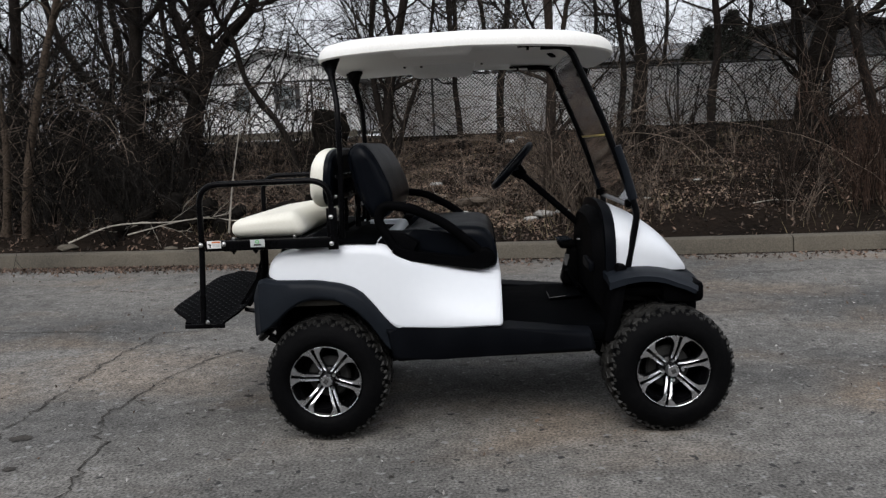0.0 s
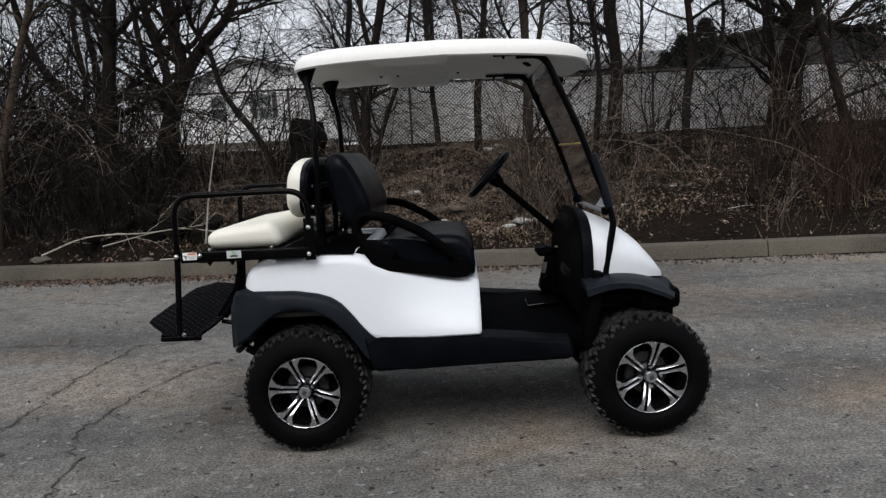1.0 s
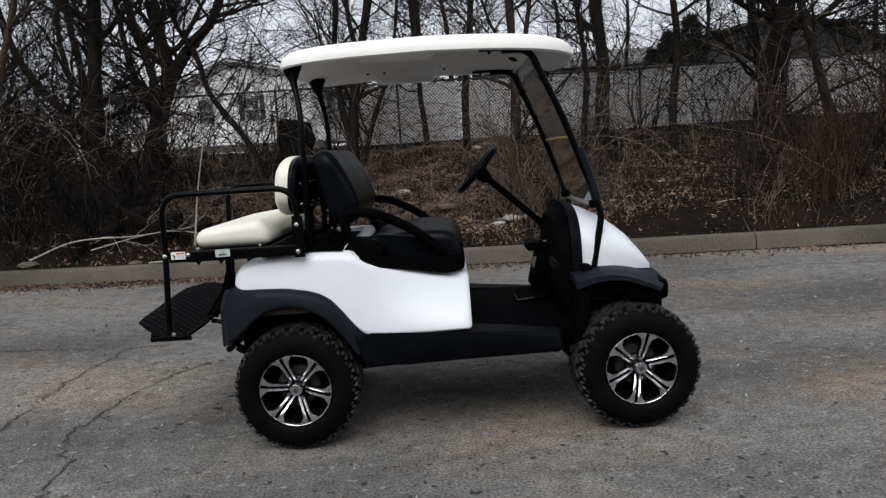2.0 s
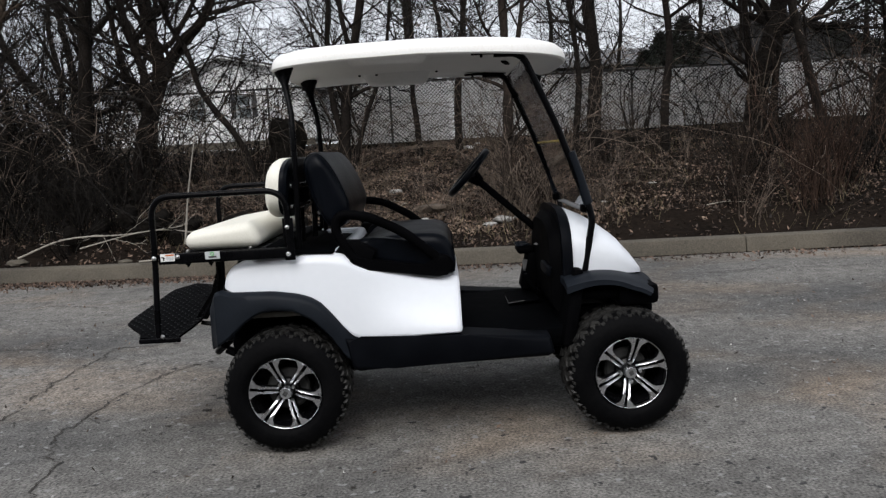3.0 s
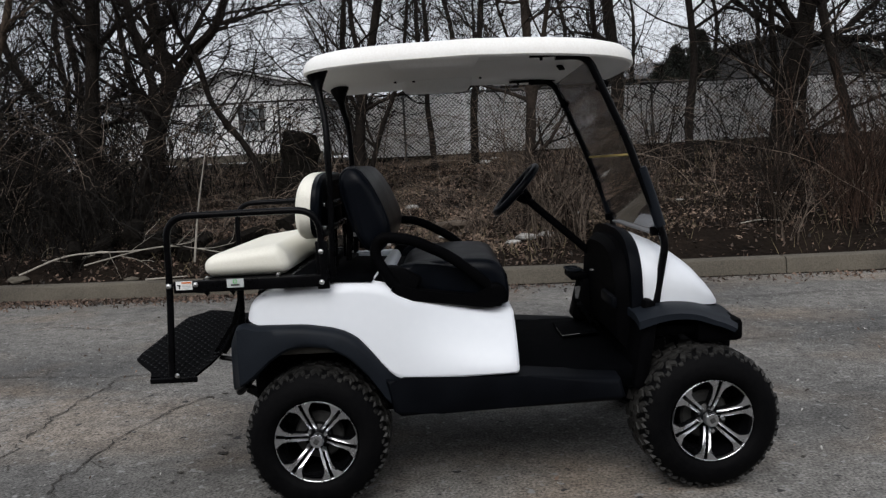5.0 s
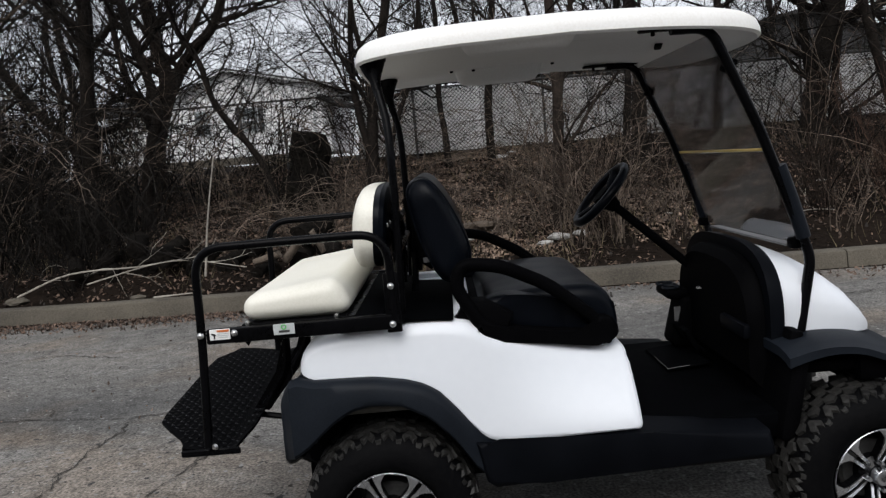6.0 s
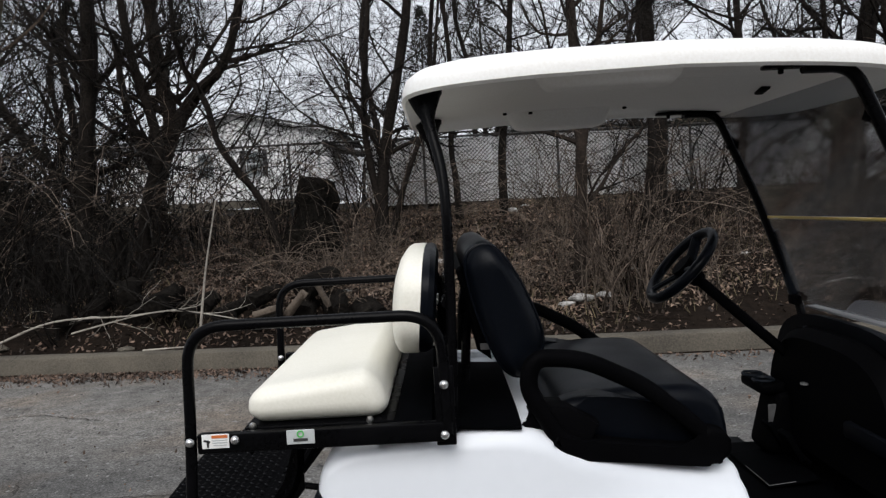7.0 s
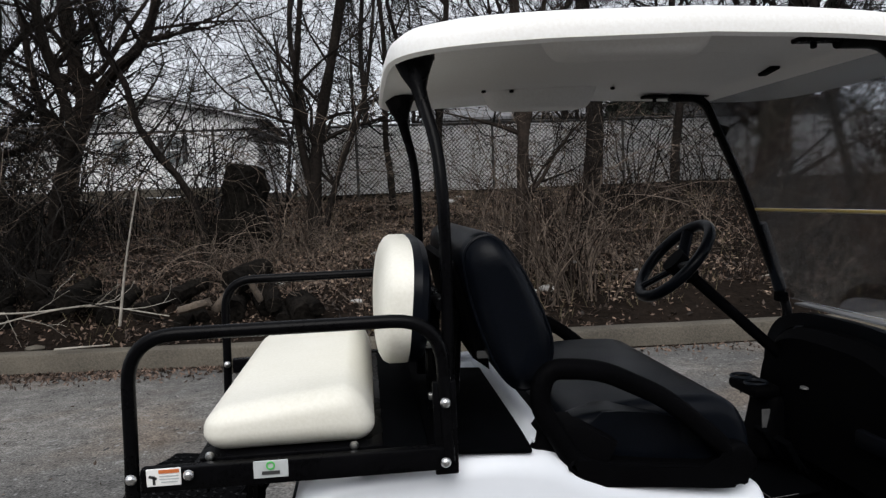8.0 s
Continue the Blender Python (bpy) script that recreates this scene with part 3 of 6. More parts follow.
def build_wheel(front, turn_deg, spin):
    """A fat off-road tyre on a black alloy rim with six machined double spokes; outer side towards -y."""
    w = new("wheel")
    tyre_prof = [(0.178, -0.005), (0.188, -0.022), (0.205, -0.030), (0.235, -0.026), (0.263, -0.014), (0.282, 0.010), (0.287, 0.03), (0.287, 0.11), (0.285, 0.19), (0.276, 0.21), (0.25, 0.235), (0.20, 0.245), (0.178, 0.225), (0.168, 0.2)]
    tyre_prof = [(grow(r), y) for r, y in tyre_prof]
    part("tyre", lathe(tyre_prof, 64), "tyre", w, "black off-road tyre")
    V, F = [], []

    def lug(a0, poly, r_in, r_out):
        """A tread block: an outline in angle and offset, raised off the carcass."""
        n, st = len(poly), len(V)
        for r, sh in ((r_in, 1.0), (r_out, 0.86)):
            ca = sum(p[0] for p in poly) / n
            ch = sum(p[1] for p in poly) / n
            for a, h in poly:
                aa = a0 + ca + (a - ca) * sh
                hh = ch + (h - ch) * sh
                rr = r - (0.012 if hh < 0.02 else 0.0) * min(1, (0.02 - hh) / 0.03) if hh < 0.02 else r
                rr = grow(rr)
                V.append((rr * math.cos(aa), hh, rr * math.sin(aa)))
        F.append(tuple(range(st + n, st + 2 * n)))
        for k in range(n):
            F.append((st + k, st + (k + 1) % n, st + n + (k + 1) % n, st + n + k))

    N = 26
    step = 2 * math.pi / N
    for i in range(N):
        a = i * step
        lug(a, [(-0.40 * step, 0.012), (-0.10 * step, 0.056), (0.10 * step, 0.056), (0.40 * step, 0.012), (0.24 * step, -0.004), (0.0, 0.012), (-0.24 * step, -0.004)], 0.262, TYRE_R - 0.002)
        lug(a + step / 2, [(-0.13 * step, -0.010), (0.13 * step, -0.010), (0.20 * step, 0.012), (0.0, 0.036), (-0.20 * step, 0.012)], 0.258, 0.285)
        lug(a + step / 2, [(-0.36 * step, 0.062), (0.0, 0.04), (0.36 * step, 0.062), (0.26 * step, 0.09), (-0.26 * step, 0.09)], 0.272, TYRE_R)
        lug(a, [(-0.30 * step, 0.075), (0.30 * step, 0.075), (0.36 * step, 0.115), (-0.36 * step, 0.115)], 0.272, TYRE_R)
        lug(a + step / 2, [(-0.34 * step, 0.115), (0.34 * step, 0.115), (0.26 * step, 0.16), (-0.26 * step, 0.16)], 0.272, TYRE_R)
        lug(a, [(-0.40 * step, 0.21), (-0.2 * step, 0.15), (0.2 * step, 0.15), (0.40 * step, 0.21)], 0.268, TYRE_R - 0.001)
    part("tread", raw(V, F), "tread", w, "chunky black tread blocks", smooth=False)
    rim = part("rim", lathe([(0.166, -0.008), (0.172, -0.012), (0.176, -0.008), (0.176, 0.0), (0.166, 0.004), (0.158, 0.03), (0.152, 0.07), (0.15, 0.2), (0.172, 0.22), (0.172, 0.2), (0.146, 0.19), (0.0, 0.19), (0.0, 0.18), (0.144, 0.18), (0.146, 0.07), (0.155, 0.02), (0.16, 0.0)], 48), "gloss_black", w, "gloss black alloy rim")
    part("rim_lip", lathe([(0.1705, -0.006), (0.1712, -0.0125), (0.1732, -0.014), (0.1752, -0.012), (0.1757, -0.004)], 48), "alloy", w, "machined silver rim lip")

    def bar(a, pts, y0, y1):
        """A flat bar in the wheel's plane, at angle a."""
        bm = bmesh.new()
        c, s = math.cos(a), math.sin(a)
        top, bot = [], []
        for r, o, h in pts:
            x, z = r * c - o * s, r * s + o * c
            top.append(bm.verts.new((x, y0 + h, z)))
            bot.append(bm.verts.new((x, y1 + h, z)))
        bm.faces.new(top)
        bm.faces.new(bot[::-1])
        for k in range(len(top)):
            bm.faces.new((top[k], bot[k], bot[(k + 1) % len(top)], top[(k + 1) % len(top)]))
        return bm

    for k in range(6):
        a = 2 * math.pi * k / 6
        for sg in (-1, 1):
            spoke = [(0.034, sg * 0.0055, 0.042), (0.075, sg * 0.006, 0.022), (0.118, sg * 0.0065, 0.006), (0.142, sg * 0.0075, 0.0), (0.172, sg * 0.0085, -0.005), (0.164, sg * 0.054, -0.005), (0.155, sg * 0.040, -0.003), (0.140, sg * 0.0245, 0.001), (0.118, sg * 0.0185, 0.006), (0.075, sg * 0.0165, 0.022), (0.036, sg * 0.014, 0.042)]
            part("spoke_face", bar(a, spoke, -0.009, -0.003), "alloy", w, "machined silver spoke face", smooth=False)
            part("spoke", bar(a, spoke, -0.0028, 0.03), "gloss_black", w, smooth=False)
    part("hub", lathe([(0.0, 0.02), (0.034, 0.022), (0.042, 0.032), (0.058, 0.045), (0.06, 0.07), (0.05, 0.18)], 32), "gloss_black", w)
    cap = part("centre_cap", lathe([(0.0, -0.010), (0.026, -0.010), (0.0275, -0.0085), (0.030, 0.002), (0.031, 0.02)], 28), "alloy", w, "silver centre cap")
    part("cap_mark", rbox((0.0, -0.0135, 0.0), (0.02, 0.003, 0.022), 0.001, 1, (0, 25, 0)), "ink", w)
    for k in range(4):
        a = math.pi / 4 + k * math.pi / 2
        part("lug_nut", lathe([(0.0, -0.012), (0.007, -0.012), (0.009, -0.004), (0.0095, 0.02)], 6, (0.047 * math.cos(a), 0.006, 0.047 * math.sin(a))), "alloy", w)
    part("brake_drum", lathe([(0.0, 0.075), (0.095, 0.075), (0.105, 0.085), (0.105, 0.16)], 32), "brake", w, "grey brake drum behind the spokes")
    w.parent = cart
    w.matrix_basis = pose(0, 0, 0, 0, spin, turn_deg)
    return w


first = build_wheel(False, 0, 10)
first.location = (-0.832, -0.652, HUB_Z)
others = ((0.832, -0.632, 4, 42, 0), (-0.832, 0.640, 180, 40, 1), (0.832, 0.640, 184, 5, 1))
for x, y, turn, spin, _ in others:
    copy_thing(first, pose(x, y, HUB_Z, 0, spin, turn))

# roof: a shallow tray with a rounded plan, thick white rim and dished underside
ROOF_C, ROOF_A, ROOF_B = (-0.095, 0.085), 0.752, 0.575


def roof_ring(scale_off, z, camber=0.03, n=120):
    pts = []
    a, b = ROOF_A - scale_off, ROOF_B - scale_off
    for k in range(n):
        t = 2 * math.pi * k / n
        c, s = math.cos(t), math.sin(t)
        p = 5.2 if c > 0 else 8.5
        x = a * math.copysign(abs(c) ** (2 / p), c)
        y = b * math.copysign(abs(s) ** (2 / p), s)
        x *= 1 - (0.07 if c > 0 else 0.012) * (abs(y) / b) ** 2.2
        zz = z - camber * (x / ROOF_A) ** 2 - 0.012 * max(0, x / ROOF_A)
        pts.append((ROOF_C[0] + x, ROOF_C[1] + y, zz))
    return pts


rings = [roof_ring(0.33, 1.884), roof_ring(0.12, 1.884), roof_ring(0.05, 1.878), roof_ring(0.022, 1.866), roof_ring(0.01, 1.858), roof_ring(0.0, 1.866), roof_ring(0.002, 1.888), roof_ring(0.012, 1.914), roof_ring(0.035, 1.932), roof_ring(0.08, 1.945), roof_ring(0.16, 1.955), roof_ring(0.33, 1.966)]
roof = part("roof", loft(rings), "roof_white", cart, "white moulded roof canopy")
for y0, deep in ((-0.375, 0.046), (0.53, 0.060)):
    grip = []
    for a, b, z in ((0.205, 0.092, 1.888), (0.200, 0.088, 1.876), (0.188, 0.078, 1.876 - deep * 0.55), (0.172, 0.064, 1.876 - deep * 0.9), (0.150, 0.048, 1.876 - deep), (0.06, 0.02, 1.876 - deep * 0.96)):
        ring = []
        for k in range(48):
            c, q = math.cos(2 * math.pi * k / 48), math.sin(2 * math.pi * k / 48)
            ring.append((-0.262 + a * math.copysign(abs(c) ** 0.45, c), y0 + b * math.copysign(abs(q) ** 0.45, q), z))
        grip.append(ring)
    part("hand_hold", loft(grip), "roof_white", roof, "moulded rounded grab under the roof")
for y in (-0.405, 0.60):
    part("roof_plate", rbox((0.28, y, 1.858), (0.26, 0.035, 0.012), 0.004), "steel", cart)
    for x in (0.20, 0.30):
        part("plate_bolt", rbox((x, y, 1.848), (0.014, 0.014, 0.02), 0.004), "steel", cart)
part("roof_handle", rbox((0.36, 0.08, 1.864), (0.03, 0.14, 0.016), 0.006, 2, (0, 0, -14)), "black_plastic", cart, "black strip under the roof")
for x, y in ((-0.38, 0.44), (-0.02, 0.43), (-0.48, 0.43)):
    part("roof_screw", rbox((x, y, 1.872), (0.016, 0.016, 0.01), 0.004), "steel", cart)

# front struts and windscreen
for y, ylow in ((-0.41, -0.43), (0.60, 0.555)):
    path = round_path([(0.26, y, 1.852), (0.395, y, 1.85), (0.55, y, 1.50), (0.70, y, 1.08), (0.712, (y + ylow) / 2, 1.02), (0.655, ylow, 0.72)], 0.06)
    strut = part("strut", tube(path, 0.017, 12, 1.35), "steel", cart, "black steel roof strut")
    part("strut_sleeve", tube([(0.615, y, 1.36), (0.655, y, 1.24), (0.695, y, 1.10)], 0.024, 12, 1.2), "plastic", strut, "dark grey sleeve")
    part("strut_clip", rbox((0.462, y * 0.98 + 0.012, 1.72), (0.045, 0.04, 0.05), 0.008, 2, (0, 22, 0)), "black_plastic", strut)
    part("lower_clip", rbox((0.685, y * 0.93 + 0.02, 1.075), (0.04, 0.05, 0.04), 0.008), "black_plastic", strut)


def pane(x0, z0, x1, z1, ya, yb, th=0.005):
    d = Vector((x1 - x0, 0, z1 - z0)).normalized()
    nrm = Vector((d.z, 0, -d.x)) * th
    sec = [[(x0, y, z0), (x1, y, z1), (x1 + nrm.x, y, z1 + nrm.z), (x0 + nrm.x, y, z0 + nrm.z)] for y in (ya, yb)]
    return loft(sec)


screen = part("windscreen", pane(0.412, 1.835, 0.585, 1.425, -0.40, 0.59), "shield", cart, "clear acrylic folding windscreen")
screen.visible_shadow = False
low = part("lower_pane", pane(0.588, 1.412, 0.70, 1.075, -0.40, 0.58), "shield", screen)
low.visible_shadow = False
part("fold_strip", rbox((0.586, 0.095, 1.418), (0.008, 0.99, 0.011), 0.003, 1), "yellow", screen, "yellowed folding strip across the windscreen")
# added grey strip; its colour stands for the reflection at the windscreen's lower edge
part("screen_foot_strip", rbox((0.705, 0.1, 1.058), (0.045, 0.78, 0.008), 0.003, 1), "dim_grey", cart, "grey strip for the pale reflection along the windscreen's foot")

# steering
CEN, DIRN = Vector((0.135, 0.30, 1.265)), Vector((0.735, 0, -0.678)).normalized()
turn = DIRN.to_track_quat("Z", "Y").to_matrix()
wheel_pts = [CEN + turn @ Vector((0.158 * math.cos(a), 0.158 * math.sin(a), 0)) for a in [2 * math.pi * k / 40 for k in range(41)]]
steer = part("steering_wheel", tube(wheel_pts, 0.0195, 10), "vinyl_black", cart, "black steering wheel")
for a in (90, 210, 330):
    e = CEN + turn @ Vector((0.15 * math.cos(radians(a + 90)), 0.15 * math.sin(radians(a + 90)), 0))
    part("spoke", tube([e, CEN + DIRN * 0.03], 0.012, 8, 1.8), "vinyl_black", steer)
part("steering_hub", tube([CEN - DIRN * 0.005, CEN + DIRN * 0.05, CEN + DIRN * 0.09], [0.045, 0.04, 0.028], 16), "black_plastic", steer)
part("steering_column", tube([CEN + DIRN * 0.06, CEN + DIRN * 0.62], 0.02, 12), "black_plastic", cart, "black steering column")

# front bench
FS_Y0, FS_Y1 = -0.42, 0.40


def cushion(profile, y0, y1, rim=0.04):
    """Upholstery: an outline in x, z swept across with softened ends."""
    xs, zs = [p[0] for p in profile], [p[1] for p in profile]
    cx, cz, W, Hh = (min(xs) + max(xs)) / 2, (min(zs) + max(zs)) / 2, max(xs) - min(xs), max(zs) - min(zs)
    secs = []
    for k in range(9):
        a = math.pi / 2 * k / 8
        secs.append((y0 + rim * (1 - math.cos(a)), rim * (1 - math.sin(a))))
    secs += [(y0 + (y1 - y0) * t, 0) for t in (0.2, 0.4, 0.6, 0.8)]
    secs += [(y0 + y1 - q[0], q[1]) for q in reversed(secs[:9])]
    out = []
    for y, ins in secs:
        fx, fz = 1 - 2 * ins / W, 1 - 2 * ins / Hh
        out.append([(cx + (x - cx) * fx, y, cz + (z - cz) * fz) for x, z in profile])
    return loft(out)


def oval(points, per=5):
    """A closed smooth outline through a few x, z points."""
    P = points[-2:] + points + points[:3]
    out = []
    for i in range(2, len(points) + 2):
        a, b, c, d = (Vector((*P[j], 0)) for j in (i - 1, i, i + 1, i + 2))
        for k in range(per):
            t = k / per
            q = 0.5 * (2 * b + (c - a) * t + (2 * a - 5 * b + 4 * c - d) * t * t + (3 * b - a - 3 * c + d) * t ** 3)
            out.append((q.x, q.y))
    return out


seat = part("front_seat", cushion(oval([(-0.46, 0.86), (-0.25, 0.83), (-0.02, 0.79), (0.02, 0.82), (0.01, 0.92), (-0.04, 0.985), (-0.15, 1.0), (-0.32, 0.995), (-0.45, 0.96)]), FS_Y0 - 0.02, FS_Y1, 0.05), "vinyl_black", cart, "black vinyl bench seat cushion")
BACK = oval([(-0.605, 1.08), (-0.555, 1.05), (-0.503, 1.083), (-0.484, 1.17), (-0.535, 1.31), (-0.592, 1.402), (-0.64, 1.43), (-0.688, 1.402), (-0.692, 1.33), (-0.655, 1.19)])
part("front_backrest", cushion(BACK, -0.505, 0.43, 0.075), "vinyl_black", cart, "black vinyl bench backrest")
part("backrest_seam", tube([(-0.585 + (x + 0.585) * 0.94, -0.462, 1.24 + (z - 1.24) * 0.955) for x, z in BACK + BACK[:1]], 0.0045, 6), "vinyl_black", cart)
part("backrest_board", slab([(-0.665, 1.12), (-0.625, 1.09), (-0.635, 1.2), (-0.70, 1.36), (-0.715, 1.35)], -0.38, 0.34, 0.008, 1), "black_plastic", cart, "black moulded back of the bench")
part("back_label", rbox((-0.642, -0.384, 1.13), (0.028, 0.004, 0.018), 0.001, 1), "dim_grey", cart)
part("seat_base", rbox((-0.248, -0.02, 0.865), (0.53, 0.80, 0.145), 0.03, 3), "black_plastic", cart)
for y in (-0.25, 0.28):
    part("backrest_bracket", tube(round_path([(-0.70, y, 1.0), (-0.69, y, 1.16), (-0.66, y, 1.3)], 0.04), 0.014, 8), "steel", cart)

# hip restraints: a moulded loop each side, closer together at the front
def toe_in(geo, sign):
    """Leans a side moulding inwards and a little down towards the seat's front."""
    for v in (geo.verts if isinstance(geo, bmesh.types.BMesh) else geo.vertices):
        f = smoothstep(-0.62, 0.12, v.co.x)
        v.co.y += sign * 0.125 * f
        v.co.z -= 0.03 * (1.40 - v.co.z) * f
    return geo


for y, sg in ((-0.565, 1), (0.53, -1)):
    loop = round_path([(-0.10, y, 0.832), (-0.462, y, 0.893), (-0.552, y, 1.055), (-0.528, y, 1.128), (-0.40, y, 1.115), (-0.23, y, 1.03), (-0.075, y, 0.90), (-0.045, y, 0.842), (-0.12, y, 0.832)], 0.055, 8)
    arm = part("armrest", toe_in(tube(loop, 0.0235, 14), sg), "black_plastic", cart, "black moulded hip restraint loop")
    part("armrest_base", toe_in(slab(oval([(-0.49, 0.925), (-0.475, 0.875), (-0.43, 0.858), (-0.25, 0.832), (-0.08, 0.806), (-0.02, 0.812), (0.012, 0.845), (-0.01, 0.895), (-0.06, 0.905), (-0.11, 0.862), (-0.3, 0.885), (-0.44, 0.915)], 4), min(y, y + sg * 0.075) - (0.024 if sg > 0 else 0), max(y, y + sg * 0.075) + (0.024 if sg < 0 else 0), 0.016, 3), sg), "black_plastic", arm)
    part("seat_foot", slab([(-0.575, 0.93), (-0.49, 0.90), (-0.40, 0.86), (-0.36, 0.94), (-0.44, 0.99), (-0.52, 0.995)], min(y + sg * 0.02, y + sg * 0.14), max(y + sg * 0.02, y + sg * 0.14), 0.015, 2), "black_plastic", arm)
    part("seat_side", toe_in(slab(oval([(-0.50, 0.95), (-0.44, 0.86), (-0.2, 0.82), (-0.04, 0.80), (-0.01, 0.85), (-0.1, 0.93), (-0.25, 0.985), (-0.42, 1.0)], 4), min(y + sg * 0.045, y + sg * 0.14), max(y + sg * 0.045, y + sg * 0.14), 0.025, 3), sg), "vinyl_black", arm, "black vinyl seat side")

# bag deck behind the bench
part("deck_mat", rbox((-0.646, -0.165, 0.953), (0.186, 0.80, 0.012), 0.004, 2, (0, 3, -2)), "rubber_mat", cart, "black rubber deck mat")
part("deck_ridge", slab(oval([(-0.57, 0.93), (-0.50, 0.88), (-0.50, 0.94), (-0.515, 0.966), (-0.55, 0.966)], 4), -0.53, 0.42, 0.03, 3), "white_paint", cart)
part("deck_back", rbox((-0.63, 0.40, 0.955), (0.24, 0.06, 0.03), 0.01), "white_paint", cart)
part("battery_door", rbox((-0.83, -0.09, 0.955), (0.2, 0.96, 0.02), 0.006), "black_plastic", cart)
part("under_seat_box", rbox((-0.87, -0.09, 0.965), (0.15, 0.98, 0.05), 0.01), "rubber_mat", cart)

# roof posts with flared heads
POSTS = ([(-0.772, -0.352, 1.80), (-0.757, -0.40, 1.72), (-0.738, -0.44, 1.62), (-0.732, -0.47, 1.48), (-0.735, -0.48, 1.2), (-0.745, -0.48, 0.93)],
         [(-0.775, 0.365, 1.80), (-0.757, 0.36, 1.72), (-0.738, 0.35, 1.62), (-0.732, 0.345, 1.48), (-0.735, 0.37, 1.2), (-0.745, 0.39, 0.93)])
for pts in POSTS:
    post = part("roof_post", tube(smooth_path(pts), 0.0145, 12), "steel", cart, "black steel rear roof post")
    y = pts[0][1]
    head = []
    for z, cx, w, d, dy in ((1.856, -0.777, 0.052, 0.040, 0.0), (1.842, -0.777, 0.052, 0.040, 0.0), (1.838, -0.777, 0.048, 0.037, 0.0), (1.80, -0.775, 0.032, 0.028, -0.012), (1.77, -0.769, 0.019, 0.02, -0.024), (1.735, -0.762, 0.0165, 0.017, -0.036), (1.70, -0.754, 0.0155, 0.016, -0.048)):
        yy = y + dy * (1 if y < 0 else 0.2)
        head.append([(cx + w * math.cos(2 * math.pi * k / 20), yy + d * math.sin(2 * math.pi * k / 20), z) for k in range(20)])
    part("post_head", loft(head), "steel", post, "black flared post head")


# rear seat kit
def build_rear_kit():
    for y, sg in ((-0.617, -1), (0.44, 1)):
        rail = part("side_rail", tube(round_path([(-1.415, y - 0.03 * (sg < 0), 0.60), (-1.402, y, 0.96), (-1.395, y, 1.262), (-0.765, y, 1.262), (-0.757, y, 0.96)], 0.10, 8), 0.0145, 12), "steel", cart, "black steel tube side rail")
        part("lower_bar", rbox((-1.075, y + 0.004, 0.967), (0.62, 0.03, 0.05), 0.006), "steel", rail)
        part("hip_plate", rbox((-0.762, y + 0.002, 1.03), (0.05, 0.012, 0.20), 0.004), "steel", rail)
        for bx, bz in ((-0.766, 0.962), (-0.762, 1.088), (-1.399, 0.976), (-1.287, 0.977)):
            part("bolt", lathe([(0.0, -0.009), (0.006, -0.008), (0.010, -0.004), (0.0115, 0.0)], 12, (bx, y - 0.019, bz)), "bolt", rail, "silver dome bolt")
        part("foot_bolt", lathe([(0.0, -0.009), (0.006, -0.008), (0.0115, 0.0)], 12, (-1.395, y - 0.03, 0.60)), "bolt", rail)
    for x, z in ((-1.28, 0.955), (-0.93, 0.955)):
        part("cross_bar", rbox((x, -0.09, z), (0.035, 1.05, 0.035), 0.005), "steel", cart)
    base = part("seat_tray", rbox((-1.085, -0.09, 0.985), (0.385, 0.98, 0.014), 0.004), "steel", cart, "black steel rear seat tray")
    for x in (-1.255, -0.955):
        part("tray_bolt", lathe([(0.0, -0.012), (0.007, -0.010), (0.010, 0.0)], 12, (x, -0.582, 0.995)), "bolt", base)
    pad_bm = rbox((-1.09, -0.094, 1.056), (0.375, 0.97, 0.128), 0.052, 7)
    for v in pad_bm.verts:
        up = smoothstep(1.0, 1.12, v.co.z)
        back = smoothstep(-1.02, -1.28, v.co.x)
        v.co.x += up * (0.006 - 0.036 * smoothstep(-1.1, -0.9, v.co.x))
        v.co.z -= up * back * 0.034
    part("rear_cushion", pad_bm, "vinyl_cream", cart, "cream vinyl rear seat cushion")
    # backrest: cream pad on a dark shell
    def rounded(y0, y1, z0, z1, x, n=48, p=3.3):
        cy, cz, a, b = (y0 + y1) / 2, (z0 + z1) / 2, (y1 - y0) / 2, (z1 - z0) / 2
        out = []
        for k in range(n):
            t = 2 * math.pi * k / n
            c, s = math.cos(t), math.sin(t)
            yy = cy + a * math.copysign(abs(c) ** (2 / p), c)
            zz = cz + b * math.copysign(abs(s) ** (2 / p), s)
            out.append((x + 0.16 * (zz - cz) * 0.6, yy, zz))
        return out
    Y0, Y1, Z0, Z1 = -0.52, 0.34, 1.108, 1.412
    padr = [rounded(Y0 + i, Y1 - i, Z0 + i, Z1 - i, x) for x, i in ((-0.893, 0.10), (-0.890, 0.06), (-0.882, 0.028), (-0.870, 0.008), (-0.856, 0.0), (-0.815, 0.0), (-0.815, 0.05))]
    part("rear_backrest", loft(padr), "vinyl_cream", cart, "cream vinyl rear backrest pad")
    shell = [rounded(Y0 + i, Y1 - i, Z0 + i, Z1 - i, x) for x, i in ((-0.814, 0.002), (-0.795, 0.0), (-0.78, 0.01), (-0.772, 0.04))]
    part("backrest_shell", loft(shell), "vinyl_black", cart, "black shell behind the rear backrest")
    for y in (-0.28, 0.10):
        part("backrest_arm", tube(round_path([(-0.79, y, 1.32), (-0.755, y, 1.25), (-0.76, y, 0.98)], 0.05), 0.015, 8), "steel", cart)
    part("back_cross_bar", tube([(-0.745, -0.48, 1.27), (-0.745, 0.37, 1.27)], 0.014, 10), "steel", cart)
